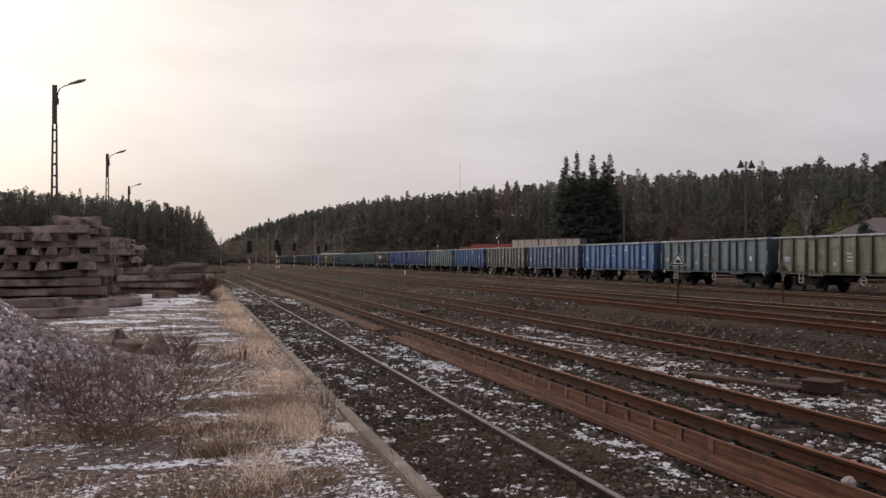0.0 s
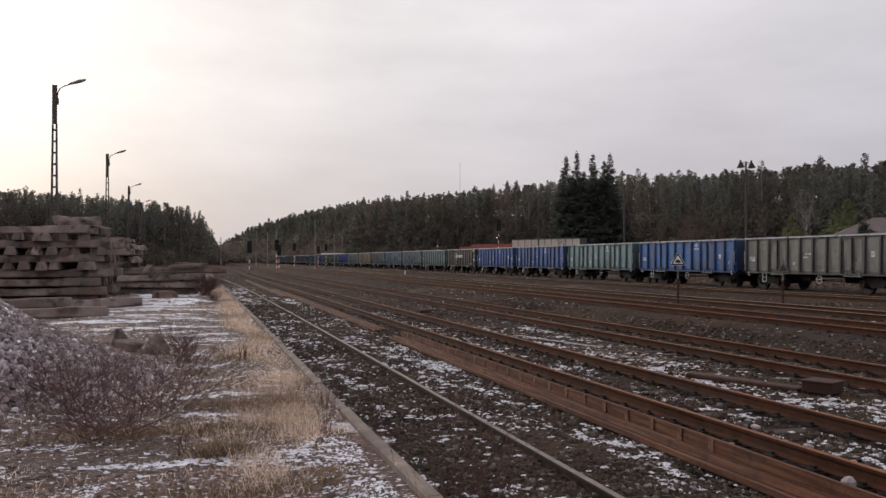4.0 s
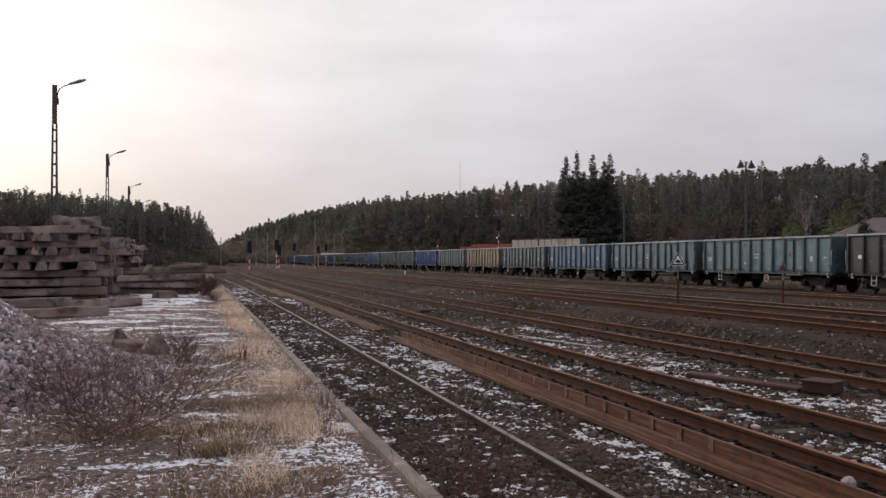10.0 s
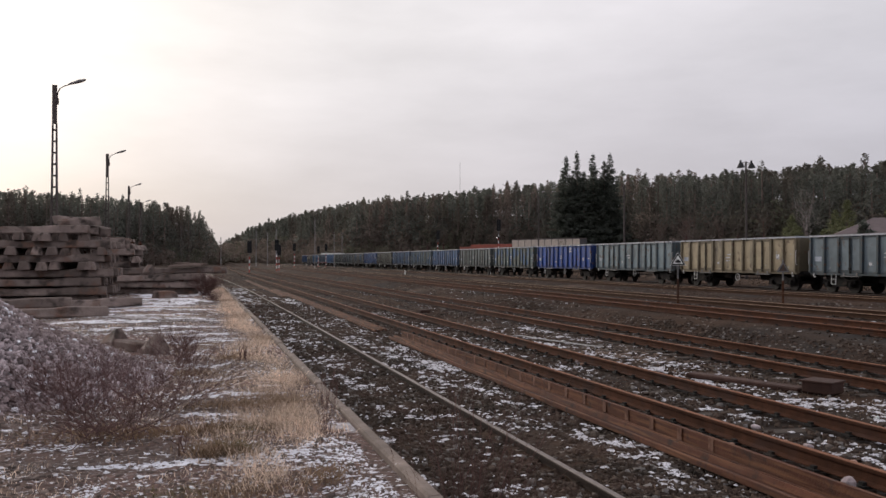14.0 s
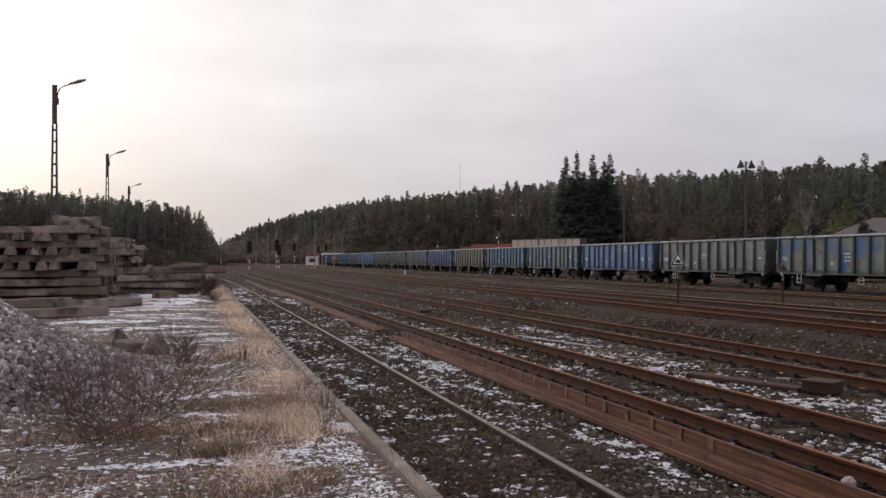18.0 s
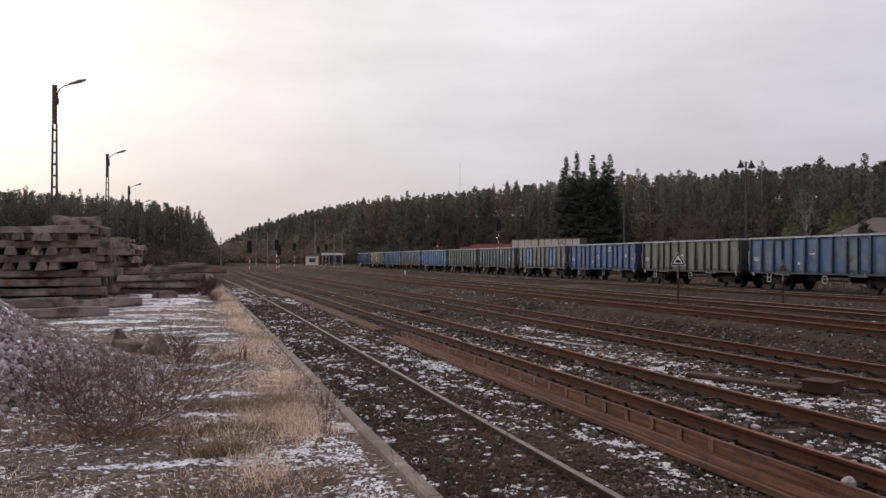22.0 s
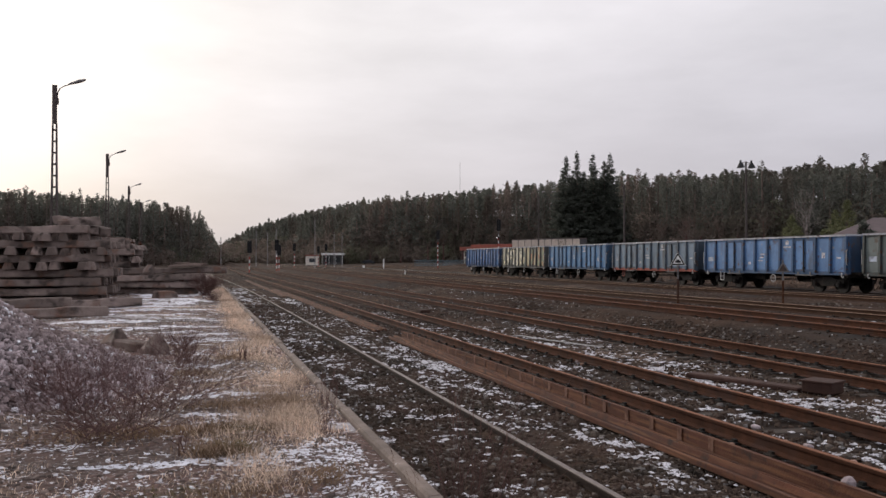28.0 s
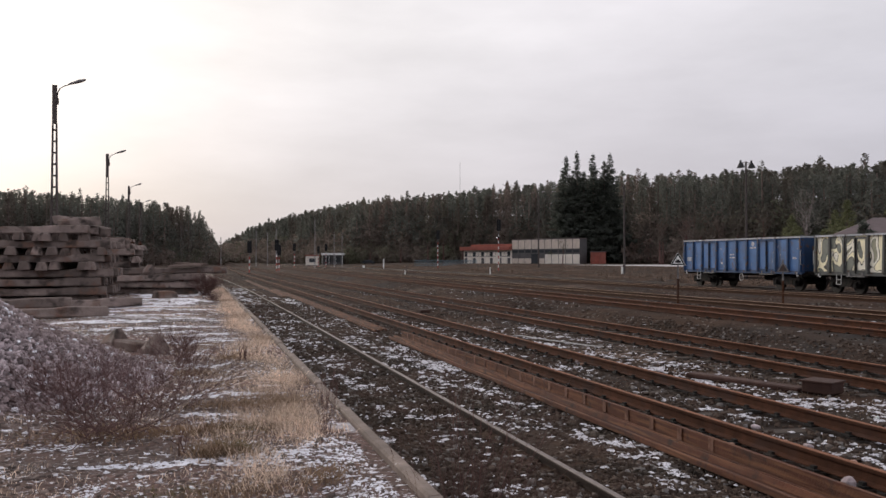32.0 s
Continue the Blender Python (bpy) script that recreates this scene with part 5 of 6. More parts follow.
def blades(rng, x, y, z, h, lean, width):
    n = len(x)
    az = rng.uniform(0, 2 * np.pi, n)
    d = np.stack([np.cos(az), np.sin(az)], -1)
    s = np.stack([-d[:, 1], d[:, 0]], -1) * width[:, None]
    p = np.stack([x, y], -1)
    v = np.zeros((n, 5, 3))
    v[:, 0, :2], v[:, 1, :2] = p - s, p + s
    bend = p + d * (lean * h * 0.45)[:, None]
    v[:, 2, :2], v[:, 3, :2] = bend + s * 0.7, bend - s * 0.7
    v[:, 4, :2] = p + d * (lean * h)[:, None]
    v[:, 0, 2], v[:, 1, 2] = z, z
    v[:, 2, 2], v[:, 3, 2] = z + h * 0.62, z + h * 0.62
    v[:, 4, 2] = z + h * (1 - 0.25 * lean)
    f = np.array([(0, 1, 2), (0, 2, 3), (3, 2, 4)])
    return v.reshape(-1, 3), (np.arange(n)[:, None, None] * 5 + f[None]).reshape(-1, 3)


def build_grass():
    rng = np.random.default_rng(61)
    xs, ys, hs = [], [], []
    # band along the kerb, in clumps
    for _ in range(2900):
        cy = 3.4 + 24 * rng.random() ** 1.6
        cx = (0.47 + rng.normal(0, 0.14) if cy < 8 else 0.58 + rng.normal(0, 0.085)) - 0.06 * np.sin(cy * 1.7)
        if cx > 0.74 or (cy < 4.1 and cx > 0.3) or noise.noise(Vector((cx * 5, cy * 1.5, 9))) < rng.uniform(-0.5, 0.15) or (cy > 6.5 and rng.random() < 0.5):
            continue
        k = rng.integers(14, 46)
        xs.append(rng.normal(cx, 0.07, k))
        ys.append(rng.normal(cy, 0.09 + 0.01 * cy, k))
        hs.append(np.full(k, rng.uniform(0.010, 0.055) * (1.5 if rng.random() < 0.12 else 1)) * (1 + 0.015 * cy))
    # scattered tufts on the platform
    for _ in range(560):
        cy = 3.2 + 22 * rng.random() ** 1.5
        cx = rng.uniform(-0.5 - 0.16 * cy, 0.4)
        k = rng.integers(6, 26)
        xs.append(rng.normal(cx, 0.08, k))
        ys.append(rng.normal(cy, 0.06, k))
        hs.append(np.full(k, rng.uniform(0.008, 0.036)))
    x, y, h = np.concatenate(xs), np.concatenate(ys), np.concatenate(hs)
    ok = x < 0.765
    x, y, h = x[ok], y[ok], h[ok]
    V, F = blades(rng, x, y, np.full(len(x), PZ - 0.01), h * rng.uniform(0.5, 1.35, len(x)), rng.uniform(0.4, 1.9, len(x)), rng.uniform(0.0005, 0.0011, len(x)) * (1 + y / 6))
    tagged(bulk("dry_grass", V, F, "grass"), "pale dry winter grass along the platform kerb", "grass", kind="stuff")
    # low brown and mossy tufts between the snow strips
    spots = [(-0.05, 4.56, 0.28, 0.10, 1100, 0.04), (0.2, 4.62, 0.16, 0.08, 600, 0.04), (0.12, 4.03, 0.07, 0.05, 700, 0.07), (0.32, 7.85, 0.11, 0.28, 900, 0.04), (-0.45, 4.62, 0.3, 0.12, 600, 0.035),
             (0.3, 5.35, 0.2, 0.06, 900, 0.035), (0.35, 6.1, 0.18, 0.1, 700, 0.04), (0.12, 3.35, 0.2, 0.08, 800, 0.03), (0.5, 3.5, 0.07, 0.09, 350, 0.04), (0.05, 6.9, 0.25, 0.15, 700, 0.03)]
    xs = np.concatenate([rng.normal(a, c, n) for a, b, c, d, n, e in spots])
    ys = np.concatenate([rng.normal(b, d, n) for a, b, c, d, n, e in spots])
    hs = np.concatenate([rng.uniform(0.3, 1.2, n) * e for a, b, c, d, n, e in spots])
    ok = xs < 0.76
    xs, ys, hs = xs[ok], ys[ok], hs[ok]
    V, F = blades(rng, xs, ys, np.full(len(xs), PZ - 0.012), hs, rng.uniform(0.5, 2.2, len(xs)), rng.uniform(0.0006, 0.0013, len(xs)) * (1 + ys / 6))
    tagged(bulk("brown_grass", V, F, "moss"), "low brown and mossy grass tufts on the platform", "grass", kind="stuff")
    # dead grass on the far verge
    n = 34000
    y = 40 + 190 * rng.random(n) ** 1.3
    x = 39.5 + 26 * rng.random(n) ** 1.4
    V, F = blades(rng, x, y, ground_height(x, y) - 0.02, rng.uniform(0.06, 0.26, n), rng.uniform(0.6, 2.2, n), rng.uniform(0.012, 0.032, n))
    tagged(bulk("verge_grass", V, F, "verge"), "dead brown grass on the verge past the tracks", "grass", kind="stuff")
    # weeds between the tracks
    n = 9000
    y = 6 + 50 * rng.random(n) ** 1.3
    x = np.where(rng.random(n) < 0.6, rng.normal(9.0, 0.5, n), rng.uniform(2.0, 13.0, n))
    V, F = blades(rng, x, y, ground_height(x, y) - 0.01, rng.uniform(0.02, 0.09, n), rng.uniform(0.5, 1.4, n), rng.uniform(0.003, 0.006, n))
    tagged(bulk("track_weeds", V, F, "verge"), "sparse dead weeds between the rusty tracks", "weeds", kind="stuff")


build_grass()


def build_snow():
    """Thin snow lying in strips and patches."""
    rng = np.random.default_rng(71)
    vs, fs, count = [], [], 0
    spots = [(0.06, 10.5, 0.46, 0.13), (0.5, 3.8, 0.2, 0.1), (0.55, 3.55, 0.18, 0.08), (0.38, 3.97, 0.26, 0.05), (-0.25, 3.92, 0.3, 0.04), (0.2, 5.69, 0.36, 0.075), (0.22, 5.08, 0.3, 0.075), (-0.7, 4.43, 0.22, 0.07), (0.06, 3.88, 0.36, 0.075), (0.62, 4.08, 0.16, 0.2),
             (-0.95, 5.58, 0.2, 0.08), (0.6, 3.36, 0.17, 0.1), (-0.28, 10.9, 0.36, 0.2), (-0.9, 14.4, 0.8, 0.35), (0.66, 3.7, 0.1, 0.12),
             (-0.9, 17.6, 0.7, 0.5), (-0.75, 20.0, 0.8, 0.7), (-0.7, 23.0, 0.9, 1.1), (-1.2, 12.9, 0.7, 0.2), (0.1, 6.5, 0.2, 0.06), (0.05, 7.3, 0.22, 0.08),
             (0.12, 8.4, 0.2, 0.1), (-0.05, 12.0, 0.4, 0.15), (-0.6, 15.8, 0.8, 0.5),
             (-0.35, 18.6, 0.7, 0.7), (-0.6, 11.7, 0.7, 0.2), (0.0, 9.4, 0.35, 0.1), (-0.7, 21.6, 0.8, 0.8), (-0.2, 13.4, 0.45, 0.25)]
    for cx, cy, rx, ry in spots:
        for _ in range(105 if cy > 9 else 130 if rx > 0.25 else 70):
            a, r = rng.uniform(0, 2 * np.pi), np.sqrt(rng.random())
            x, y = cx + rx * r * np.cos(a), cy + ry * r * np.sin(a)
            if x > 0.7:
                continue
            n = 11
            big = rng.uniform(0.04, 0.2) if cy < 9 else rng.uniform(0.05, 0.3)
            ang = np.linspace(0, 2 * np.pi, n, endpoint=False)
            rad = rng.uniform(0.45, 1.0, n)
            px, py = x + rx * big * 1.2 * rad * np.cos(ang), y + ry * big * 1.2 * rad * np.sin(ang)
            px = np.minimum(px, 0.735)
            z0 = platform_height(np.array([x]), np.array([y]))[0]
            rim = np.stack([px, py, platform_height(px, py) - 0.003], -1)
            vs.append(np.concatenate([[(x, y, z0 + 0.003 + 0.003 * rng.random())], rim]))
            fs += [(count, count + 1 + i, count + 1 + (i + 1) % n) for i in range(n)]
            count += n + 1
    # crumbs of snow strewn between the strips
    k = 0
    while k < 15000:
        x, y = 0.72 - 2.6 * rng.random() ** 1.2, 2.9 + 11 * rng.random() ** 1.8
        near = 0.28 if x > 0.15 and y < 4.8 else -0.3 if x < 0.0 and y < 4.6 else 0.0
        if noise.noise(Vector((x * 1.2, y * 2.6, 4.0))) + 0.7 * noise.noise(Vector((x * 6, y * 9, 6.0))) + near < 0.16 + 0.3 * rng.random():
            k += 0.2
            continue
        k += 1
        n = 7
        ang = np.linspace(0, 2 * np.pi, n, endpoint=False) + rng.random()
        rad = rng.uniform(0.4, 1.0, n) * (0.0025 + 0.013 * rng.random() ** 2.0)
        px, py = np.minimum(x + 1.4 * rad * np.cos(ang), 0.745), y + 0.8 * rad * np.sin(ang)
        z0 = float(platform_height(np.array([x]), np.array([y]))[0])
        rim = np.stack([px, py, np.full(n, z0 - 0.001)], -1)
        vs.append(np.concatenate([[(x, y, z0 + 0.002 + 0.003 * rng.random())], rim]))
        fs += [(count, count + 1 + i, count + 1 + (i + 1) % n) for i in range(n)]
        count += n + 1
    V = np.concatenate(vs)
    M["snow"] = material("thin_snow", (0.74, 0.74, 0.79), 0.8, grain=25, vary=0.12, coords="World", bump=0.4, bump_scale=60,
                         spots=[((0.16, 0.115, 0.095), 38, 0.60, 0.05), ((0.24, 0.19, 0.165), 8, 0.63, 0.06)])
    tagged(bulk("snow_patches", V, fs, "snow"), "thin broken snow lying in strips on the platform", "snow", kind="stuff")


build_snow()


def build_shrub(name, label, x, y, z, h, spread, stems, seed, depth=3, mat="twig", thick=0.004):
    rng = random.Random(seed)
    t = thing(name, label, "shrub", at=pose(x, y, z))
    for part_no in range(3):
        mb = Mesh()
        for _ in range(stems // 3):
            az = rng.uniform(0, 2 * math.pi)
            w = Vector((math.cos(az) * spread * rng.random(), math.sin(az) * spread * rng.random(), 1)).normalized()
            a = Vector((rng.gauss(0, 0.04 * spread), rng.gauss(0, 0.04 * spread), 0))
            branching(mb, rng, a, w, h * rng.uniform(0.25, 0.42), thick, depth)
        part("twig_mass", mb, mat, t)["kind"] = "stuff"
    return t


build_shrub("bare_shrub", "wide bare reddish brown shrub before the stone heap", -0.42, 4.55, PZ - 0.01, 0.64, 3.0, 54, 1, depth=4, mat="fine_twig", thick=0.0021)
build_shrub("bare_shrub", "low bare twiggy shrub on the platform", -0.2, 5.3, PZ - 0.01, 0.66, 2.4, 45, 2, depth=4, mat="fine_twig", thick=0.0018)
build_shrub("bare_shrub", "thin bare shrub at the edge of the heap", -0.72, 5.6, PZ - 0.01, 0.5, 2.4, 42, 3, depth=4, mat="fine_twig", thick=0.0018)
build_shrub("bare_shrub", "thin bare brush beside the broken sleeper", -0.08, 7.7, PZ - 0.01, 0.42, 1.8, 36, 31, mat="fine_twig", thick=0.0024)
build_shrub("bare_shrub", "low brown brush by the low sleeper stack", 0.2, 21.6, PZ - 0.02, 0.75, 1.2, 60, 21, thick=0.005)
build_shrub("bare_shrub", "low brown brush past the sleeper stacks", 0.42, 25.0, PZ - 0.02, 0.6, 1.6, 45, 23, thick=0.005)
build_shrub("bare_shrub", "thin brown brush among the dry grass", 0.3, 18.5, PZ - 0.02, 0.32, 1.6, 36, 24, thick=0.003)
build_shrub("dry_weed", "thin upright dead weed stalks by the kerb", 0.62, 4.35, PZ - 0.01, 0.62, 0.35, 15, 4, 1, thick=0.0013)
build_shrub("dry_weed", "dark dead weed below the platform kerb", 0.98, 3.3, -0.2, 2.3, 0.05, 24, 5, 2, thick=0.0025)
build_shrub("dry_weed", "thin dead weed beside the siding rail", 1.12, 3.6, -0.2, 2.1, 0.06, 18, 6, 2, thick=0.0025)
build_shrub("dry_weed", "bent brown stalk on the platform", 0.36, 7.45, PZ - 0.01, 0.3, 0.9, 3, 7, 1, thick=0.007)
build_shrub("dry_weed", "bent dead stalk on the platform", -0.05, 4.05, PZ - 0.01, 0.22, 0.9, 3, 9, 1, thick=0.004)
build_shrub("dry_weed", "dark grass tussock with snow behind it", 0.08, 4.05, PZ - 0.01, 0.14, 1.6, 60, 10, 1, "grass", 0.002)


# ---------------------------------------------------------------- loose rails and yard litter
BAR = {"rail_foot": [(-0.07, -0.155), (0.07, -0.155), (0.07, -0.145), (0.012, -0.125), (-0.012, -0.125), (-0.07, -0.145)],
       "rail_web": [(-0.011, -0.127), (0.011, -0.127), (0.009, -0.048), (-0.009, -0.048)],
       "rail_head": [(-0.0088, -0.05), (0.0088, -0.05), (0.031, -0.036), (0.033, -0.008), (0.026, 0.0), (-0.026, 0.0), (-0.033, -0.008), (-0.031, -0.036)]}


def rail_lying(y0, y1, x, z, turn, label, seed):
    rng = random.Random(seed)
    c, s = math.cos(radians(turn)), math.sin(radians(turn))
    t = thing("loose_rail", label, "rail", "rails dumped beside the siding")
    n = 14
    pts = [(x + rng.uniform(-0.012, 0.012), y0 + (y1 - y0) * i / n, z) for i in range(n + 1)]
    for name, shape in BAR.items():
        prof = [(px * c - (pz + 0.0775) * s, px * s + (pz + 0.0775) * c) for px, pz in shape]
        # darker rust on the web paints the shade of the groove
        part(name, Mesh().prism(prof, pts), "rail" if name == "rail_web" else "rail_loose", t)
    return t


rail_lying(4.0, 21.4, 4.67, -0.068, 90, "rust-orange rail dumped on its side by the siding", 1)
_t = rail_lying(3.0, 21.7, 5.06, 0.005, -90, "rust-brown rail lying on its side, foot outwards", 2)
_print = Mesh().box(-0.002, 0.003, -0.045, 0.045, -0.066, 0.066).mesh("plate_print", "rust_pale")
for _k in range(30):
    part("plate_print", _print, None, _t, "" if _k else "paler print left by a tie plate", at=(4.978, 3.6 + 0.6 * _k, 0.005)).rotation_euler = (0.02 * math.sin(_k * 2.3), 0, 0)
rail_lying(3.0, 21.6, 5.04, -0.10, 90, "dark rusty rail under the dumped rails", 3)
rail_lying(23.9, 58.0, 4.82, -0.10, 90, "rust-orange rail dumped on its side farther down", 4)
rail_lying(24.2, 52.0, 5.06, -0.10, -90, "rust-orange rail dumped on its side farther down", 5)
rail_lying(47.0, 84.0, 4.45, -0.10, 90, "rusty rail dumped far along the siding", 6)


def build_litter():
    rng = random.Random(77)
    # rusty channel box between the tracks
    b = thing("steel_trough", "dark rusty steel trough lying between two tracks", "trough", at=pose(9.37, 11.59, -0.2, 0, 0, 24))
    part("trough_body", Mesh().box(-0.21, 0.21, -0.24, 0.24, 0, 0.19, 0.02), "rust_dark", b)
    part("trough_rim", Mesh().box(-0.235, 0.235, -0.265, 0.265, 0.17, 0.2, 0.008), "rust_dark", b)
    b = thing("timber_beam", "dark old timber beam half sunk between the tracks", "timber", at=pose(8.82, 12.85, -0.22, 1, 0, 23))
    part("beam", Mesh().box(-0.14, 0.14, -1.05, 1.05, 0, 0.085, 0.02), "rust_dark", b)
    b = thing("drain_box", "small rusty cover box between the tracks", "cover box", at=pose(8.5, 33.2, -0.2, 0, 0, 8))
    part("box_body", Mesh().box(-0.19, 0.19, -0.25, 0.25, 0, 0.12, 0.02), "rust_dark", b)
    b = thing("concrete_lump", "pale rounded concrete lump beside a rail", "concrete block", at=pose(5.62, 6.62, -0.19, 0, 0, 20))
    part("lump", Mesh().box(-0.065, 0.065, -0.055, 0.055, 0, 0.115, 0.035), "heap", b)
    for x, y, s in ((3.11, 8.75, 0.07), (4.42, 12.1, 0.06), (8.3, 9.2, 0.05), (7.9, 18.6, 0.07)):
        o = new("litter_scrap", Mesh().add([(0, 0, 0), (s, 0.01, 0.03), (s * 1.2, s, 0.01), (0.2 * s, s * 0.8, 0.05), (0.6 * s, 0.4 * s, 0.07)],
                                           [(0, 1, 4), (1, 2, 4), (2, 3, 4), (3, 0, 4), (0, 3, 2, 1)]).mesh("litter_scrap", "plastic"))
        o.matrix_basis = pose(x, y, -0.165, 0, 0, rng.uniform(0, 360))
        tagged(o, "crumpled pale plastic litter on the ballast", "litter", "scraps of litter")
    for k in range(16):
        o = new("brick_bit", Mesh().box(-0.055, 0.055, -0.04, 0.04, 0, 0.045, 0.014).mesh("brick_bit", "brick" if k % 3 else "heap"))
        x, y = (7.3 + rng.gauss(0, 0.08), 16 + rng.gauss(0, 0.3)) if k < 4 else (6.0 + rng.gauss(0, 0.25), 8.3 + rng.gauss(0, 0.5))
        o.matrix_basis = pose(x, y, -0.185, rng.uniform(-12, 12), rng.uniform(-12, 12), rng.uniform(0, 360))
        tagged(o, "broken brick lying in the ballast", "brick", "broken bricks")
    c = thing("dropped_cable", "pale cable lying across the cinders", "cable")
    pts = [(8.2 + 0.9 * i / 8 + 0.05 * math.sin(i), 22.2 - 0.45 * i + 0.2 * math.sin(i * 1.7), -0.165) for i in range(9)]
    part("strand", Mesh().path(pts, 0.014, 5), "handle", c)


build_litter()


# ---------------------------------------------------------------- lamps, signals, signs
def lattice_pole(t, h, w0, w1, solid):
    """Concrete ladder pole: two legs that taper together, rungs, and a solid head."""
    zs = h - solid
    for s in (-1, 1):
        a = [(s * w0 / 2 - 0.038, -0.08, 0), (s * w0 / 2 + 0.038, -0.08, 0), (s * w0 / 2 + 0.038, 0.08, 0), (s * w0 / 2 - 0.038, 0.08, 0)]
        b = [(s * w1 / 2 - 0.026, -0.05, zs), (s * w1 / 2 + 0.026, -0.05, zs), (s * w1 / 2 + 0.026, 0.05, zs), (s * w1 / 2 - 0.026, 0.05, zs)]
        part("pole_leg", Mesh().add(a + b, [(3, 2, 1, 0), (4, 5, 6, 7), (0, 1, 5, 4), (1, 2, 6, 5), (2, 3, 7, 6), (3, 0, 4, 7)]), "pole", t)
    z = 0.5
    while z < zs:
        f = z / h
        hw = (w0 * (1 - f) + w1 * f) / 2
        part("rung", Mesh().box(-hw, hw, -0.045, 0.045, z, z + 0.07), "pole", t)
        z += 0.47
    part("pole_head", Mesh().box(-w1 / 2 - 0.026, w1 / 2 + 0.012, -0.05, 0.05, zs, h, 0.01), "pole", t)


def platform_lamp(x, y, h, z, turn):
    t = thing("street_lamp", "tall concrete ladder-pole lamp with one curved arm", "street lamp", "lamps along the platform", at=pose(x, y, z, 0, 0, turn))
    lattice_pole(t, h, 0.25, 0.145, 1.6)
    arm = [(0.1, 0, h - 0.75), (0.12, 0, h - 0.3), (0.2, 0, h - 0.14), (0.36, 0, h - 0.04), (0.62, 0, h + 0.05)]
    part("arm", Mesh().path(arm, 0.022, 6).box(0.06, 0.15, -0.05, 0.05, h - 0.8, h - 0.55), "pole", t)
    head = Mesh()
    rows = [(0.55, 0.05, 0.03), (0.66, 0.10, 0.05), (0.95, 0.14, 0.075), (1.15, 0.10, 0.06), (1.22, 0.02, 0.02)]
    vs, fs, n = [], [], 8
    for xx, ry, rz in rows:
        vs += [(xx, ry * math.cos(2 * math.pi * i / n), h + 0.05 + (xx - 0.55) * 0.30 + rz * math.sin(2 * math.pi * i / n)) for i in range(n)]
    for j in range(len(rows) - 1):
        fs += [(j * n + i, j * n + (i + 1) % n, (j + 1) * n + (i + 1) % n, (j + 1) * n + i) for i in range(n)]
    head.add(vs, fs + [tuple(range(n)), tuple(range(len(vs) - n, len(vs)))])
    part("lamp_head", head, "lamp", t, "grey cobra lamp head", True)
    return t


for _x, _y, _b in ((-5.64, 39.1, PZ), (-5.86, 63.7, 0.9), (-6.39, 91.0, 0.9), (-6.74, 116.0, 0.9)):
    platform_lamp(_x, _y, 9.05 - _b, _b, -8)
for _x, _y, _h in ((-2.6, 165, 8.3), (-1.3, 200, 8.3)):
    platform_lamp(_x, _y, _h, -0.2, 185)


def signal(x, y, h, heads, label, z=-0.2):
    t = thing("railway_signal", label, "railway signal", "colour light signals", at=pose(x, y, z))
    part("footing", Mesh().box(-0.3, 0.3, -0.3, 0.3, -0.2, 0.2, 0.03), "pole", t)
    n = int((h - 2.2) / 0.45)
    for k in range(n):
        part("mast_band", Mesh().tube((0, 0, 0.2 + k * 0.45), (0, 0, 0.2 + (k + 1) * 0.45), 0.075, 8), "white" if k % 2 else "red", t)
    part("mast_top", Mesh().tube((0, 0, 0.2 + n * 0.45), (0, 0, h), 0.07, 8), "grey_steel", t)
    for k in range(heads):
        z0 = h - 1.75 - k * 1.5
        plate = Mesh().box(-0.32, 0.32, -0.13, -0.09, z0, z0 + 1.7, 0.03)
        p = part("signal_head", plate.box(-0.2, 0.2, -0.09, 0.15, z0 + 0.1, z0 + 1.6, 0.03), "black", t, "black signal head")
        for j in range(4):
            part("lens_hood", Mesh().tube((0, -0.13, z0 + 0.3 + j * 0.38), (0, -0.36, z0 + 0.28 + j * 0.38), 0.12, 10), "black", p)
    return t


signal(7.3, 129, 4.75, 1, "striped-mast colour light signal with black head")
signal(12.1, 140, 5.2, 1, "striped-mast colour light signal with black head")
signal(13.0, 146, 4.5, 1, "lower striped-mast signal with black head")
signal(21.0, 198, 5.7, 1, "distant striped-mast signal with black head")
signal(28.6, 215, 5.3, 1, "distant striped-mast signal with black head")
signal(30.2, 213, 5.9, 1, "distant striped-mast signal with black head")
_s = signal(44.9, 164, 7.5, 1, "tall striped-mast signal with black head", 0.0)
_s = signal(43.6, 124.8, 7.9, 1, "tall striped-mast signal with one white light lit", 0.0)
M["lit"] = material("lit_signal_lens", (1, 1, 1))
_b = M["lit"].node_tree.nodes["Principled BSDF"]
_b.inputs["Emission Color"].default_value, _b.inputs["Emission Strength"].default_value = (1.0, 0.96, 0.9, 1), 3.0
part("lit_lens", Mesh().tube((-0.35, -0.2, 5.15), (-0.35, -0.26, 5.15), 0.06, 12), "lit", _s, "glowing white lens")
part("lens_bracket", Mesh().box(-0.42, 0.05, -0.2, -0.05, 5.0, 5.3, 0.02), "black", _s)


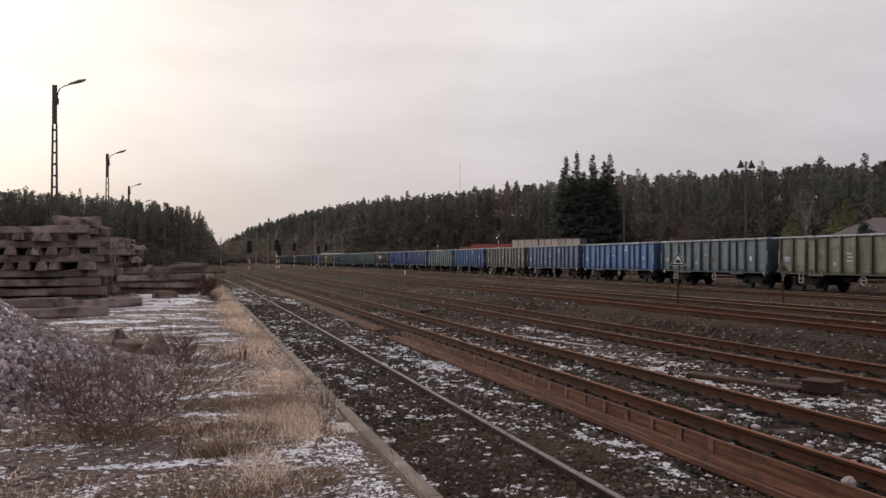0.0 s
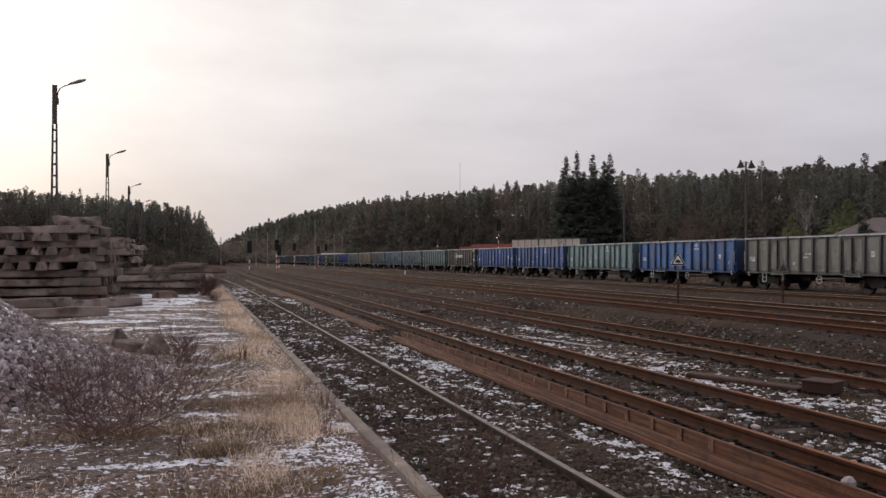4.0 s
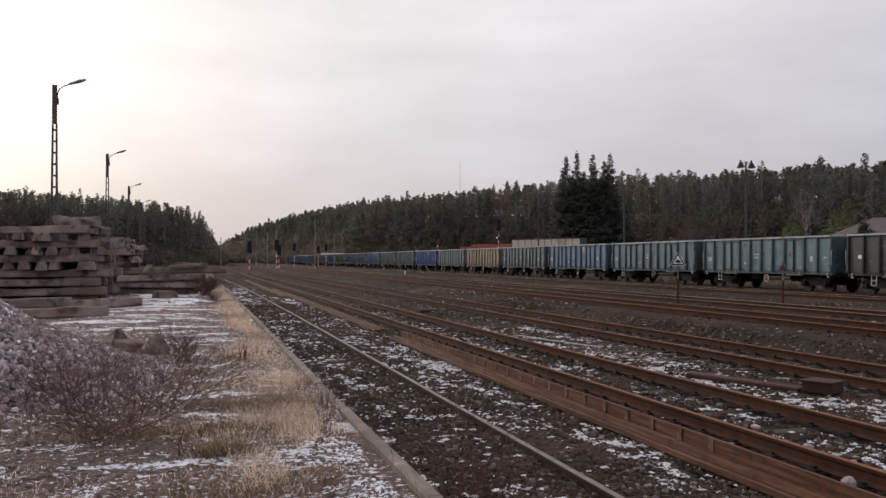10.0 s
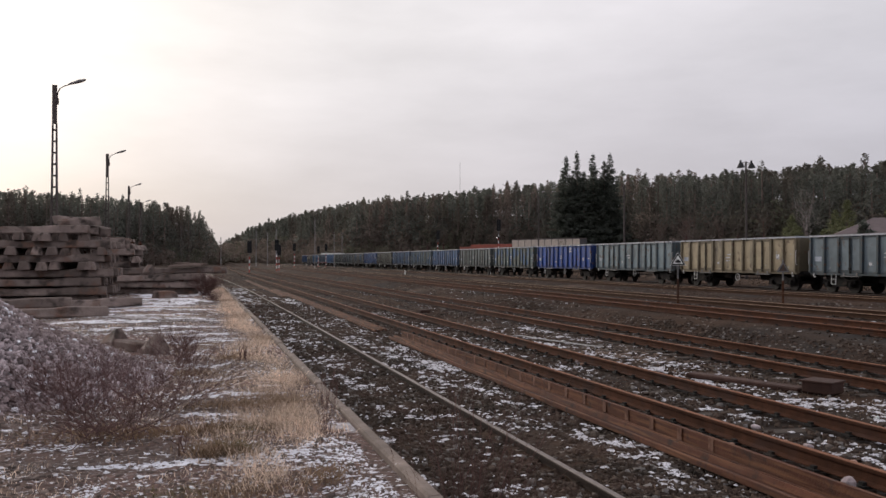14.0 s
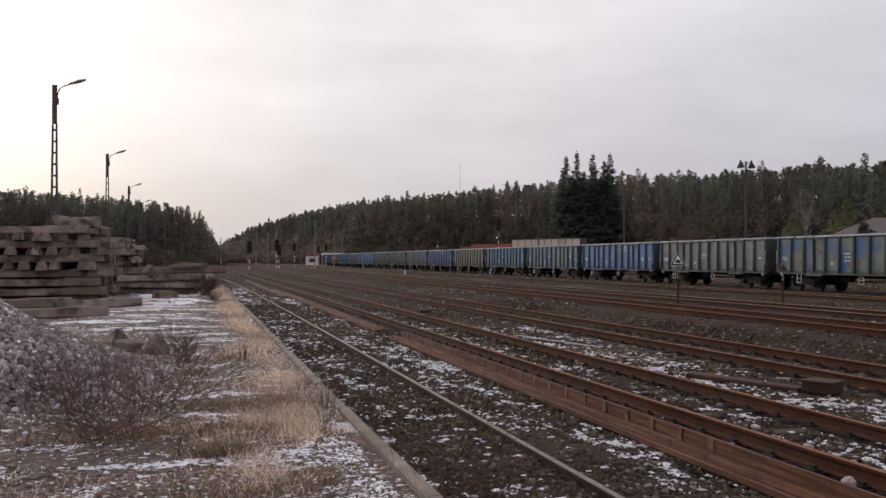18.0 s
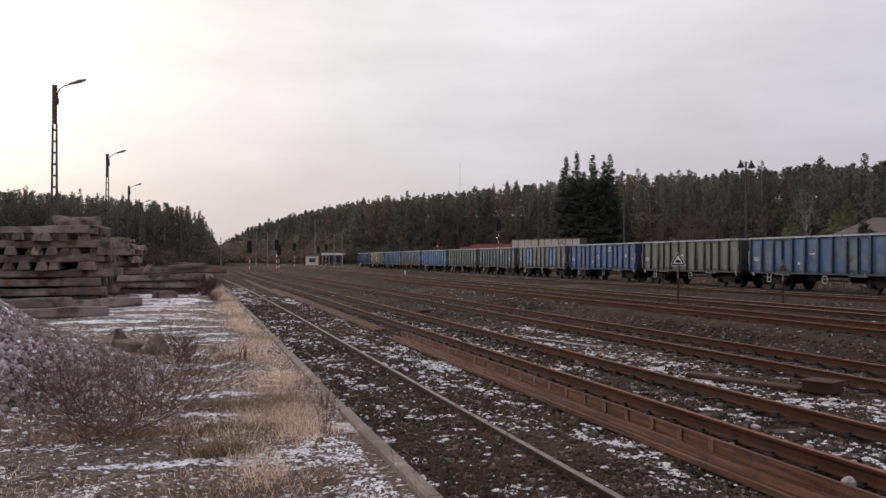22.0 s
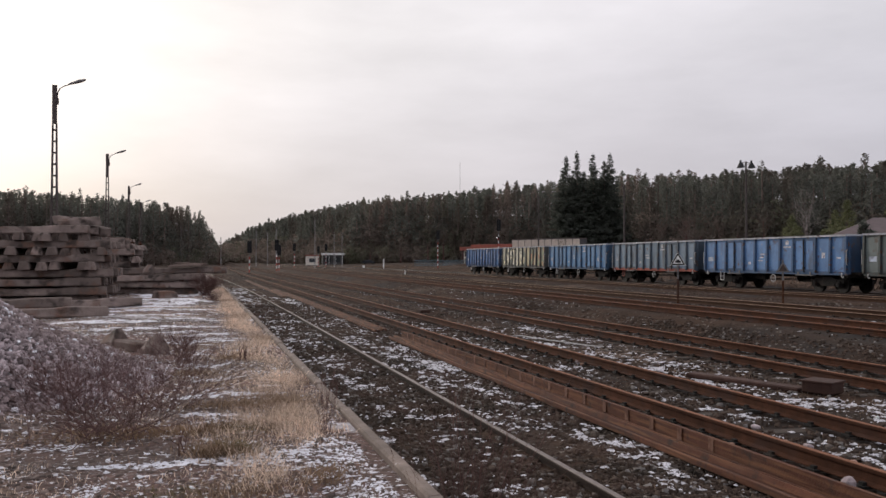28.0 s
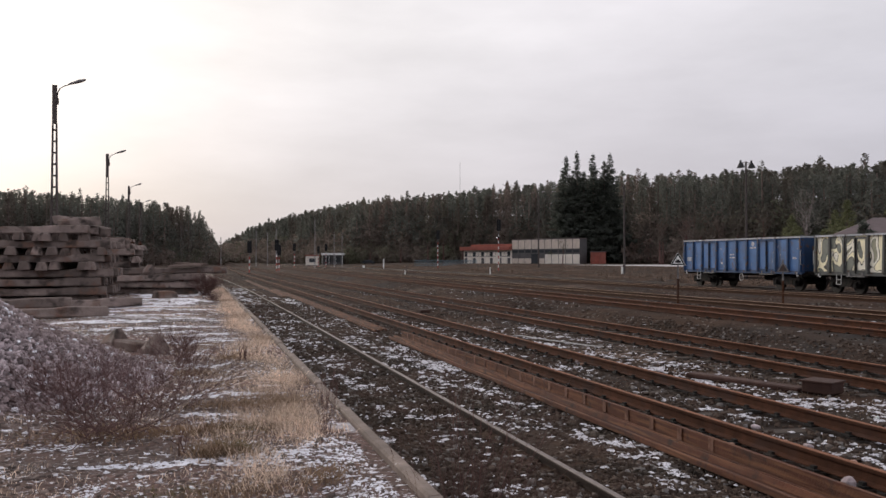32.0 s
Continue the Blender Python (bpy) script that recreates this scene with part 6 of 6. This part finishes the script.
def warning_sign(x, y, z, h, turn, front, label):
    t = thing("warning_sign", label, "warning sign", "triangular signs by the tracks", at=pose(x, y, z, 0, 0, turn))
    part("post", Mesh().tube((0, 0.03, -0.1), (0, 0.03, h), 0.032, 8), "grey_steel", t)
    part("post_foot", Mesh().tube((0, 0.03, 0), (0, 0.03, 1.05), 0.042, 8), "rail", t)

    def tri(s, y0, y1):
        s *= 1.0 if front else 0.82
        c = h - 0.34
        p = [(-s, c - s * 0.577), (s, c - s * 0.577), (0, c + s * 1.155)]
        return Mesh().add([(a, y0, b) for a, b in p] + [(a, y1, b) for a, b in p], [(0, 1, 2), (5, 4, 3), (0, 3, 4, 1), (1, 4, 5, 2), (2, 5, 3, 0)])
    plate = part("sign_plate", tri(0.31, -0.012, 0.0), "white" if front else "sign_back", t, "white triangular plate" if front else "dark rusty back of the plate")
    part("border", tri(0.285, -0.017, -0.0125), "black" if front else "grey_steel", plate)
    part("field", tri(0.20, -0.022, -0.0175), "white" if front else "sign_back", plate)
    if front:
        part("symbol", Mesh().box(-0.11, 0.11, -0.027, -0.0225, h - 0.41, h - 0.34).box(-0.06, 0.06, -0.027, -0.0225, h - 0.34, h - 0.29), "black", plate)
    return t


warning_sign(18.45, 31.2, 0.05, 2.1, -28, True, "white triangular railway warning sign with black border")
warning_sign(21.9, 29.3, 0.0, 1.85, -30, False, "back of a triangular sign on a thin rusty post")


def marker_post(x, y, z, h, w, label, mat="white"):
    t = thing("marker_post", label, "marker post", "white marker posts", at=pose(x, y, z))
    part("stump", Mesh().box(-w / 2, w / 2, -w / 2, w / 2, -0.1, h, 0.02), mat, t)
    part("cap", Mesh().box(-w / 2 - 0.02, w / 2 + 0.02, -w / 2 - 0.02, w / 2 + 0.02, h, h + 0.05, 0.01), mat, t)


marker_post(37.7, 111.3, -0.2, 0.95, 0.13, "short white concrete marker post by the main track")
marker_post(38.9, 186.4, 0.0, 1.9, 0.24, "white concrete marker post past the tracks")
marker_post(25.3, 108, -0.1, 0.55, 0.14, "low white marker post between the tracks")
marker_post(24.0, 172, -0.1, 0.4, 0.5, "low white block between the tracks", "concrete")
marker_post(38.0, 205, 0.0, 0.45, 0.5, "low white block beside the main track", "white")
marker_post(48.4, 94.2, 0.05, 0.9, 0.3, "white painted concrete pole foot")


def yard_pole(x, y, z, h, label, lamps=0, r=0.13, mat="pole"):
    t = thing("yard_pole", label, "pole", "tall poles by the yard", at=pose(x, y, z))
    part("shaft", Mesh().tube((0, 0, -0.3), (0, 0, h), r, 10, r * 0.6), mat, t)
    if lamps:
        part("cross_arm", Mesh().tube((-0.62, 0, h - 0.1), (0.62, 0, h - 0.1), 0.03, 6).tube((0, 0, h - 0.4), (-0.5, 0, h - 0.1), 0.02, 6)
             .tube((0, 0, h - 0.4), (0.5, 0, h - 0.1), 0.02, 6), "pole", t)
        for s in (-1, 1):
            shade = Mesh().tube((s * 0.55, 0, h - 0.1), (s * 0.55, 0, h + 0.1), 0.09, 8).tube((s * 0.55, -0.04, h - 0.55), (s * 0.55, 0, h - 0.1), 0.36, 12, 0.12)
            part("floodlight", shade, "black", t, "dark bell-shaped floodlight")
    else:
        part("bracket", Mesh().box(-0.3, 0.3, -0.05, 0.05, h - 0.35, h - 0.25, 0.01).tube((-0.2, 0, h - 0.25), (-0.2, 0, h), 0.05, 6), "pole", t)
    return t


yard_pole(46.9, 67.8, 0.05, 10.5, "tall rusty mast with two bell floodlights", 1)
yard_pole(48.5, 94.0, 0.05, 10.6, "tall grey concrete pole past the tracks")
yard_pole(56.1, 139.9, 0.3, 12.4, "tall grey concrete pole by the station building", r=0.15)
yard_pole(30.1, 199.2, -0.1, 8.2, "thin lamp pole in the far yard", r=0.1, mat="pale_pole")
yard_pole(36.6, 228.5, -0.1, 9.0, "thin lamp pole in the far yard", r=0.1, mat="pale_pole")
yard_pole(23.3, 180.3, -0.1, 10.5, "tall steel pole in the far yard", r=0.09, mat="pale_pole")
yard_pole(15.0, 235, -0.1, 10.0, "thin pole in the far yard", r=0.12, mat="pale_pole")
yard_pole(20.0, 262, -0.1, 10.0, "thin pole in the far yard", r=0.12, mat="pale_pole")
yard_pole(17.6, 205, -0.1, 9.2, "thin pole in the far yard", r=0.11, mat="pale_pole")
yard_pole(7.5, 290, -0.1, 9.0, "thin pole at the end of the yard", r=0.12, mat="pale_pole")

_m = thing("radio_mast", "very thin far radio mast above the forest", "radio mast", at=pose(201.6, 669.6, 0))
part("mast", Mesh().tube((0, 0, 0), (0, 0, 76.5), 0.17, 5, 0.1), "grey_steel", _m)
part("antenna", Mesh().tube((0, 0, 74), (0, 0, 79), 0.12, 5), "grey_steel", _m)


# ---------------------------------------------------------------- buildings past the tracks
def wall_frame(a, b):
    """Matrix whose x runs from a to b along a facade, y goes inwards."""
    d = Vector((b[0] - a[0], b[1] - a[1], 0))
    x = d.normalized()
    y = Vector((-x.y, x.x, 0))
    m = Matrix.Identity(4)
    for i in range(3):
        m[i][0], m[i][1] = x[i], y[i]
    m[0][3], m[1][3] = a[0], a[1]
    return m, d.length


def build_station():
    z0 = 0.8
    # red-fasciaed wing
    m, L = wall_frame((68.2, 222.9), (75.9, 207.6))
    m[2][3] = z0
    t = thing("station_wing", "low white building with red fascia and strip windows", "building", at=m)
    part("wall", Mesh().box(0, L, 0.05, 5, -0.5, 3.6), "facade_white", t)
    part("roof", Mesh().box(-0.8, L + 0.1, -0.9, 5.4, 3.4, 4.35, 0.05).box(1.5, L, 1.0, 4.5, 4.35, 4.95, 0.05), "facade_red", t, "broad red roof fascia")
    n = 16
    for k in range(n):
        x = 0.3 + k * (L - 0.6) / n
        w = part("window", Mesh().box(x + 0.06, x + (L - 0.6) / n - 0.06, 0.0, 0.06, 1.75, 3.1), "facade_dark", t)
        # two panes in three are painted white for the bright reflection in the glass
        part("pane", Mesh().box(x + 0.12, x + (L - 0.6) / n - 0.12, -0.03, 0.0, 1.85, 2.95), "facade_white" if k % 3 else "glass", w)
        part("plinth_panel", Mesh().box(x + 0.05, x + (L - 0.6) / n - 0.05, -0.02, 0.05, 0.0, 1.45), "facade_white" if k % 3 else "facade_dark", t)
    part("doorway", Mesh().box(L * 0.68, L * 0.68 + 1.6, -0.05, 0.06, 0, 2.8), "facade_white", t)
    # beige two-storey wing
    m, L = wall_frame((76.0, 207.4), (85.7, 188.2))
    m[2][3] = z0
    t = thing("station_building", "two-storey beige panelled station building", "building", at=m)
    part("wall", Mesh().box(0, L, 0.08, 2.6, -0.5, 5.9), "facade_dark", t)
    part("roof", Mesh().box(-0.1, L + 0.1, -0.02, 2.7, 5.9, 6.08, 0.03), "roof", t)
    n = 10
    step = L / n
    for k in range(n):
        x = k * step
        part("upper_panel", Mesh().box(x + 0.1, x + step - 0.1, 0.0, 0.1, 3.6, 5.85, 0.02), "facade", t)
        w = part("window", Mesh().box(x + 0.1, x + step - 0.1, 0.0, 0.1, 2.6, 3.45), "facade_dark", t)
        part("pane", Mesh().box(x + 0.2, x + step - 0.2, -0.02, 0.0, 2.7, 3.35), "glass", w)
        if k == 3:
            part("entrance_door", Mesh().box(x + 0.1, x + step - 0.1, -0.02, 0.1, 0, 2.4), "glass", t)
        else:
            part("lower_panel", Mesh().box(x + 0.1, x + step - 0.1, 0.0, 0.1, 0.05, 1.3 if k < 5 else 2.3, 0.02), "facade" if k < 5 else "facade_white", t)
    # red shed
    m, L = wall_frame((86.5, 184.0), (89.6, 182.6))
    m[2][3] = 0.6
    t = thing("red_shed", "small red brick shed with a flat roof", "shed", at=m)
    part("wall", Mesh().box(0, L, 0, 6, 0, 2.9), "facade_red", t)
    part("roof", Mesh().box(-0.15, L + 0.15, -0.15, 6.2, 2.9, 3.1, 0.03), "roof", t)
    part("shed_door", Mesh().box(0.9, 1.9, -0.04, 0.0, 0, 2.1), "rust_red", t)


build_station()


def build_house():
    m, L = wall_frame((67.0, 83.8), (85.0, 71.3))
    m[2][3] = 0.7
    t = thing("house", "house with a low hipped grey-brown roof behind the train", "house", at=m)
    part("wall", Mesh().box(0.6, L - 0.6, 0.6, 10.4, -0.3, 3.2), "facade", t)
    ridge = 6.0
    part("roof", Mesh().add([(0, 0, 3.1), (L, 0, 3.1), (L, 11, 3.1), (0, 11, 3.1), (6.5, 5.5, ridge), (L - 6.5, 5.5, ridge)],
                            [(0, 1, 5, 4), (1, 2, 5), (2, 3, 4, 5), (3, 0, 4), (3, 2, 1, 0)]), "roof", t)
    for x in (2.5, 6.5, 11, 16):
        w = part("window", Mesh().box(x, x + 1.5, 0.52, 0.6, 0.9, 2.3), "white", t)
        part("pane", Mesh().box(x + 0.1, x + 1.4, 0.49, 0.52, 1.0, 2.2), "glass", w)
    part("chimney", Mesh().box(9.2, 9.8, 5.2, 5.9, ridge - 0.3, ridge + 0.7, 0.02), "brick", t)


build_house()


def build_crossing():
    """Signal hut, shelter and parked car at the far level crossing."""
    m, L = wall_frame((35.8, 301.5), (39.8, 300.4))
    m[2][3] = 0.0
    t = thing("crossing_hut", "small white crossing keeper's hut with red roof", "hut", at=m)
    part("wall", Mesh().box(0, L, 0, 4, -0.2, 3.0), "facade_white", t)
    part("roof", Mesh().box(-0.3, L + 0.3, -0.3, 4.3, 3.0, 3.4, 0.05), "facade_red", t)
    part("window", Mesh().box(1.2, 3.4, -0.05, 0.0, 0.9, 2.2), "glass", t)
    m, L = wall_frame((41.2, 300.0), (48.1, 298.1))
    m[2][3] = 0.0
    t = thing("shelter", "flat-roofed pale grey shelter by the crossing", "shelter", at=m)
    # dark colour paints the shade under the roof of the open shelter
    part("wall", Mesh().box(0.2, L - 0.2, 1.4, 4, -0.2, 3.3), "facade_dark", t)
    part("roof", Mesh().box(-0.3, L + 0.3, -0.4, 4.5, 3.3, 4.0, 0.05), "white", t, "white roof slab")
    for x in (0.6, 3.8):
        part("window", Mesh().box(x, x + 2.2, 1.33, 1.4, 0.8, 2.6), "glass", t)
    for x in (0.1, 2.4, 4.7, L - 0.2):
        part("roof_post", Mesh().box(x - 0.06, x + 0.06, -0.2, -0.08, -0.2, 3.3), "white", t)
    m, L = wall_frame((50.8, 276.6), (54.9, 275.5))
    m[2][3] = 0.35
    car = thing("parked_car", "dark parked car by the far road", "car", at=m)
    body = Mesh().prism([(-0.0, 0.3), (4.1, 0.3), (4.15, 0.75), (3.3, 0.9), (2.7, 1.4), (1.0, 1.42), (0.3, 0.9), (0.0, 0.85)], [(0, 0, 0), (0, 1.65, 0)])
    part("body", body, "car", car)
    part("side_window", Mesh().box(0.9, 2.6, -0.012, 0.0, 0.92, 1.32), "glass", car)
    for x in (0.8, 3.3):
        for y in (-0.02, 1.5):
            part("wheel", Mesh().tube((x, y, 0.3), (x, y + 0.18, 0.3), 0.31, 14), "tyre", car)
    f = thing("fence", "blue-grey steel bar fence beside the station", "fence", at=wall_frame((45.4, 184.6), (66.0, 205.0))[0])
    L = wall_frame((45.4, 184.6), (66.0, 205.0))[1]
    f.location.z = 0.35
    for z in (0.2, 1.25):
        part("fence_rail", Mesh().box(0, L, -0.02, 0.02, z, z + 0.06), "blue_rail", f)
    k = 0
    while k * 0.45 < L:
        part("fence_bar", Mesh().box(k * 0.45 - 0.035, k * 0.45 + 0.035, -0.03, 0.03, 0, 1.4), "blue_rail", f)
        k += 1
    g = new("forecourt", Mesh().box(66.5, 90, 98, 152, -0.3, 0).mesh("forecourt", "gravel_lot"))
    g.location.z = 0.86
    tagged(g, "pale gravel forecourt by the station", "forecourt", kind="structure")


build_crossing()


# ---------------------------------------------------------------- the train moves on
motions()
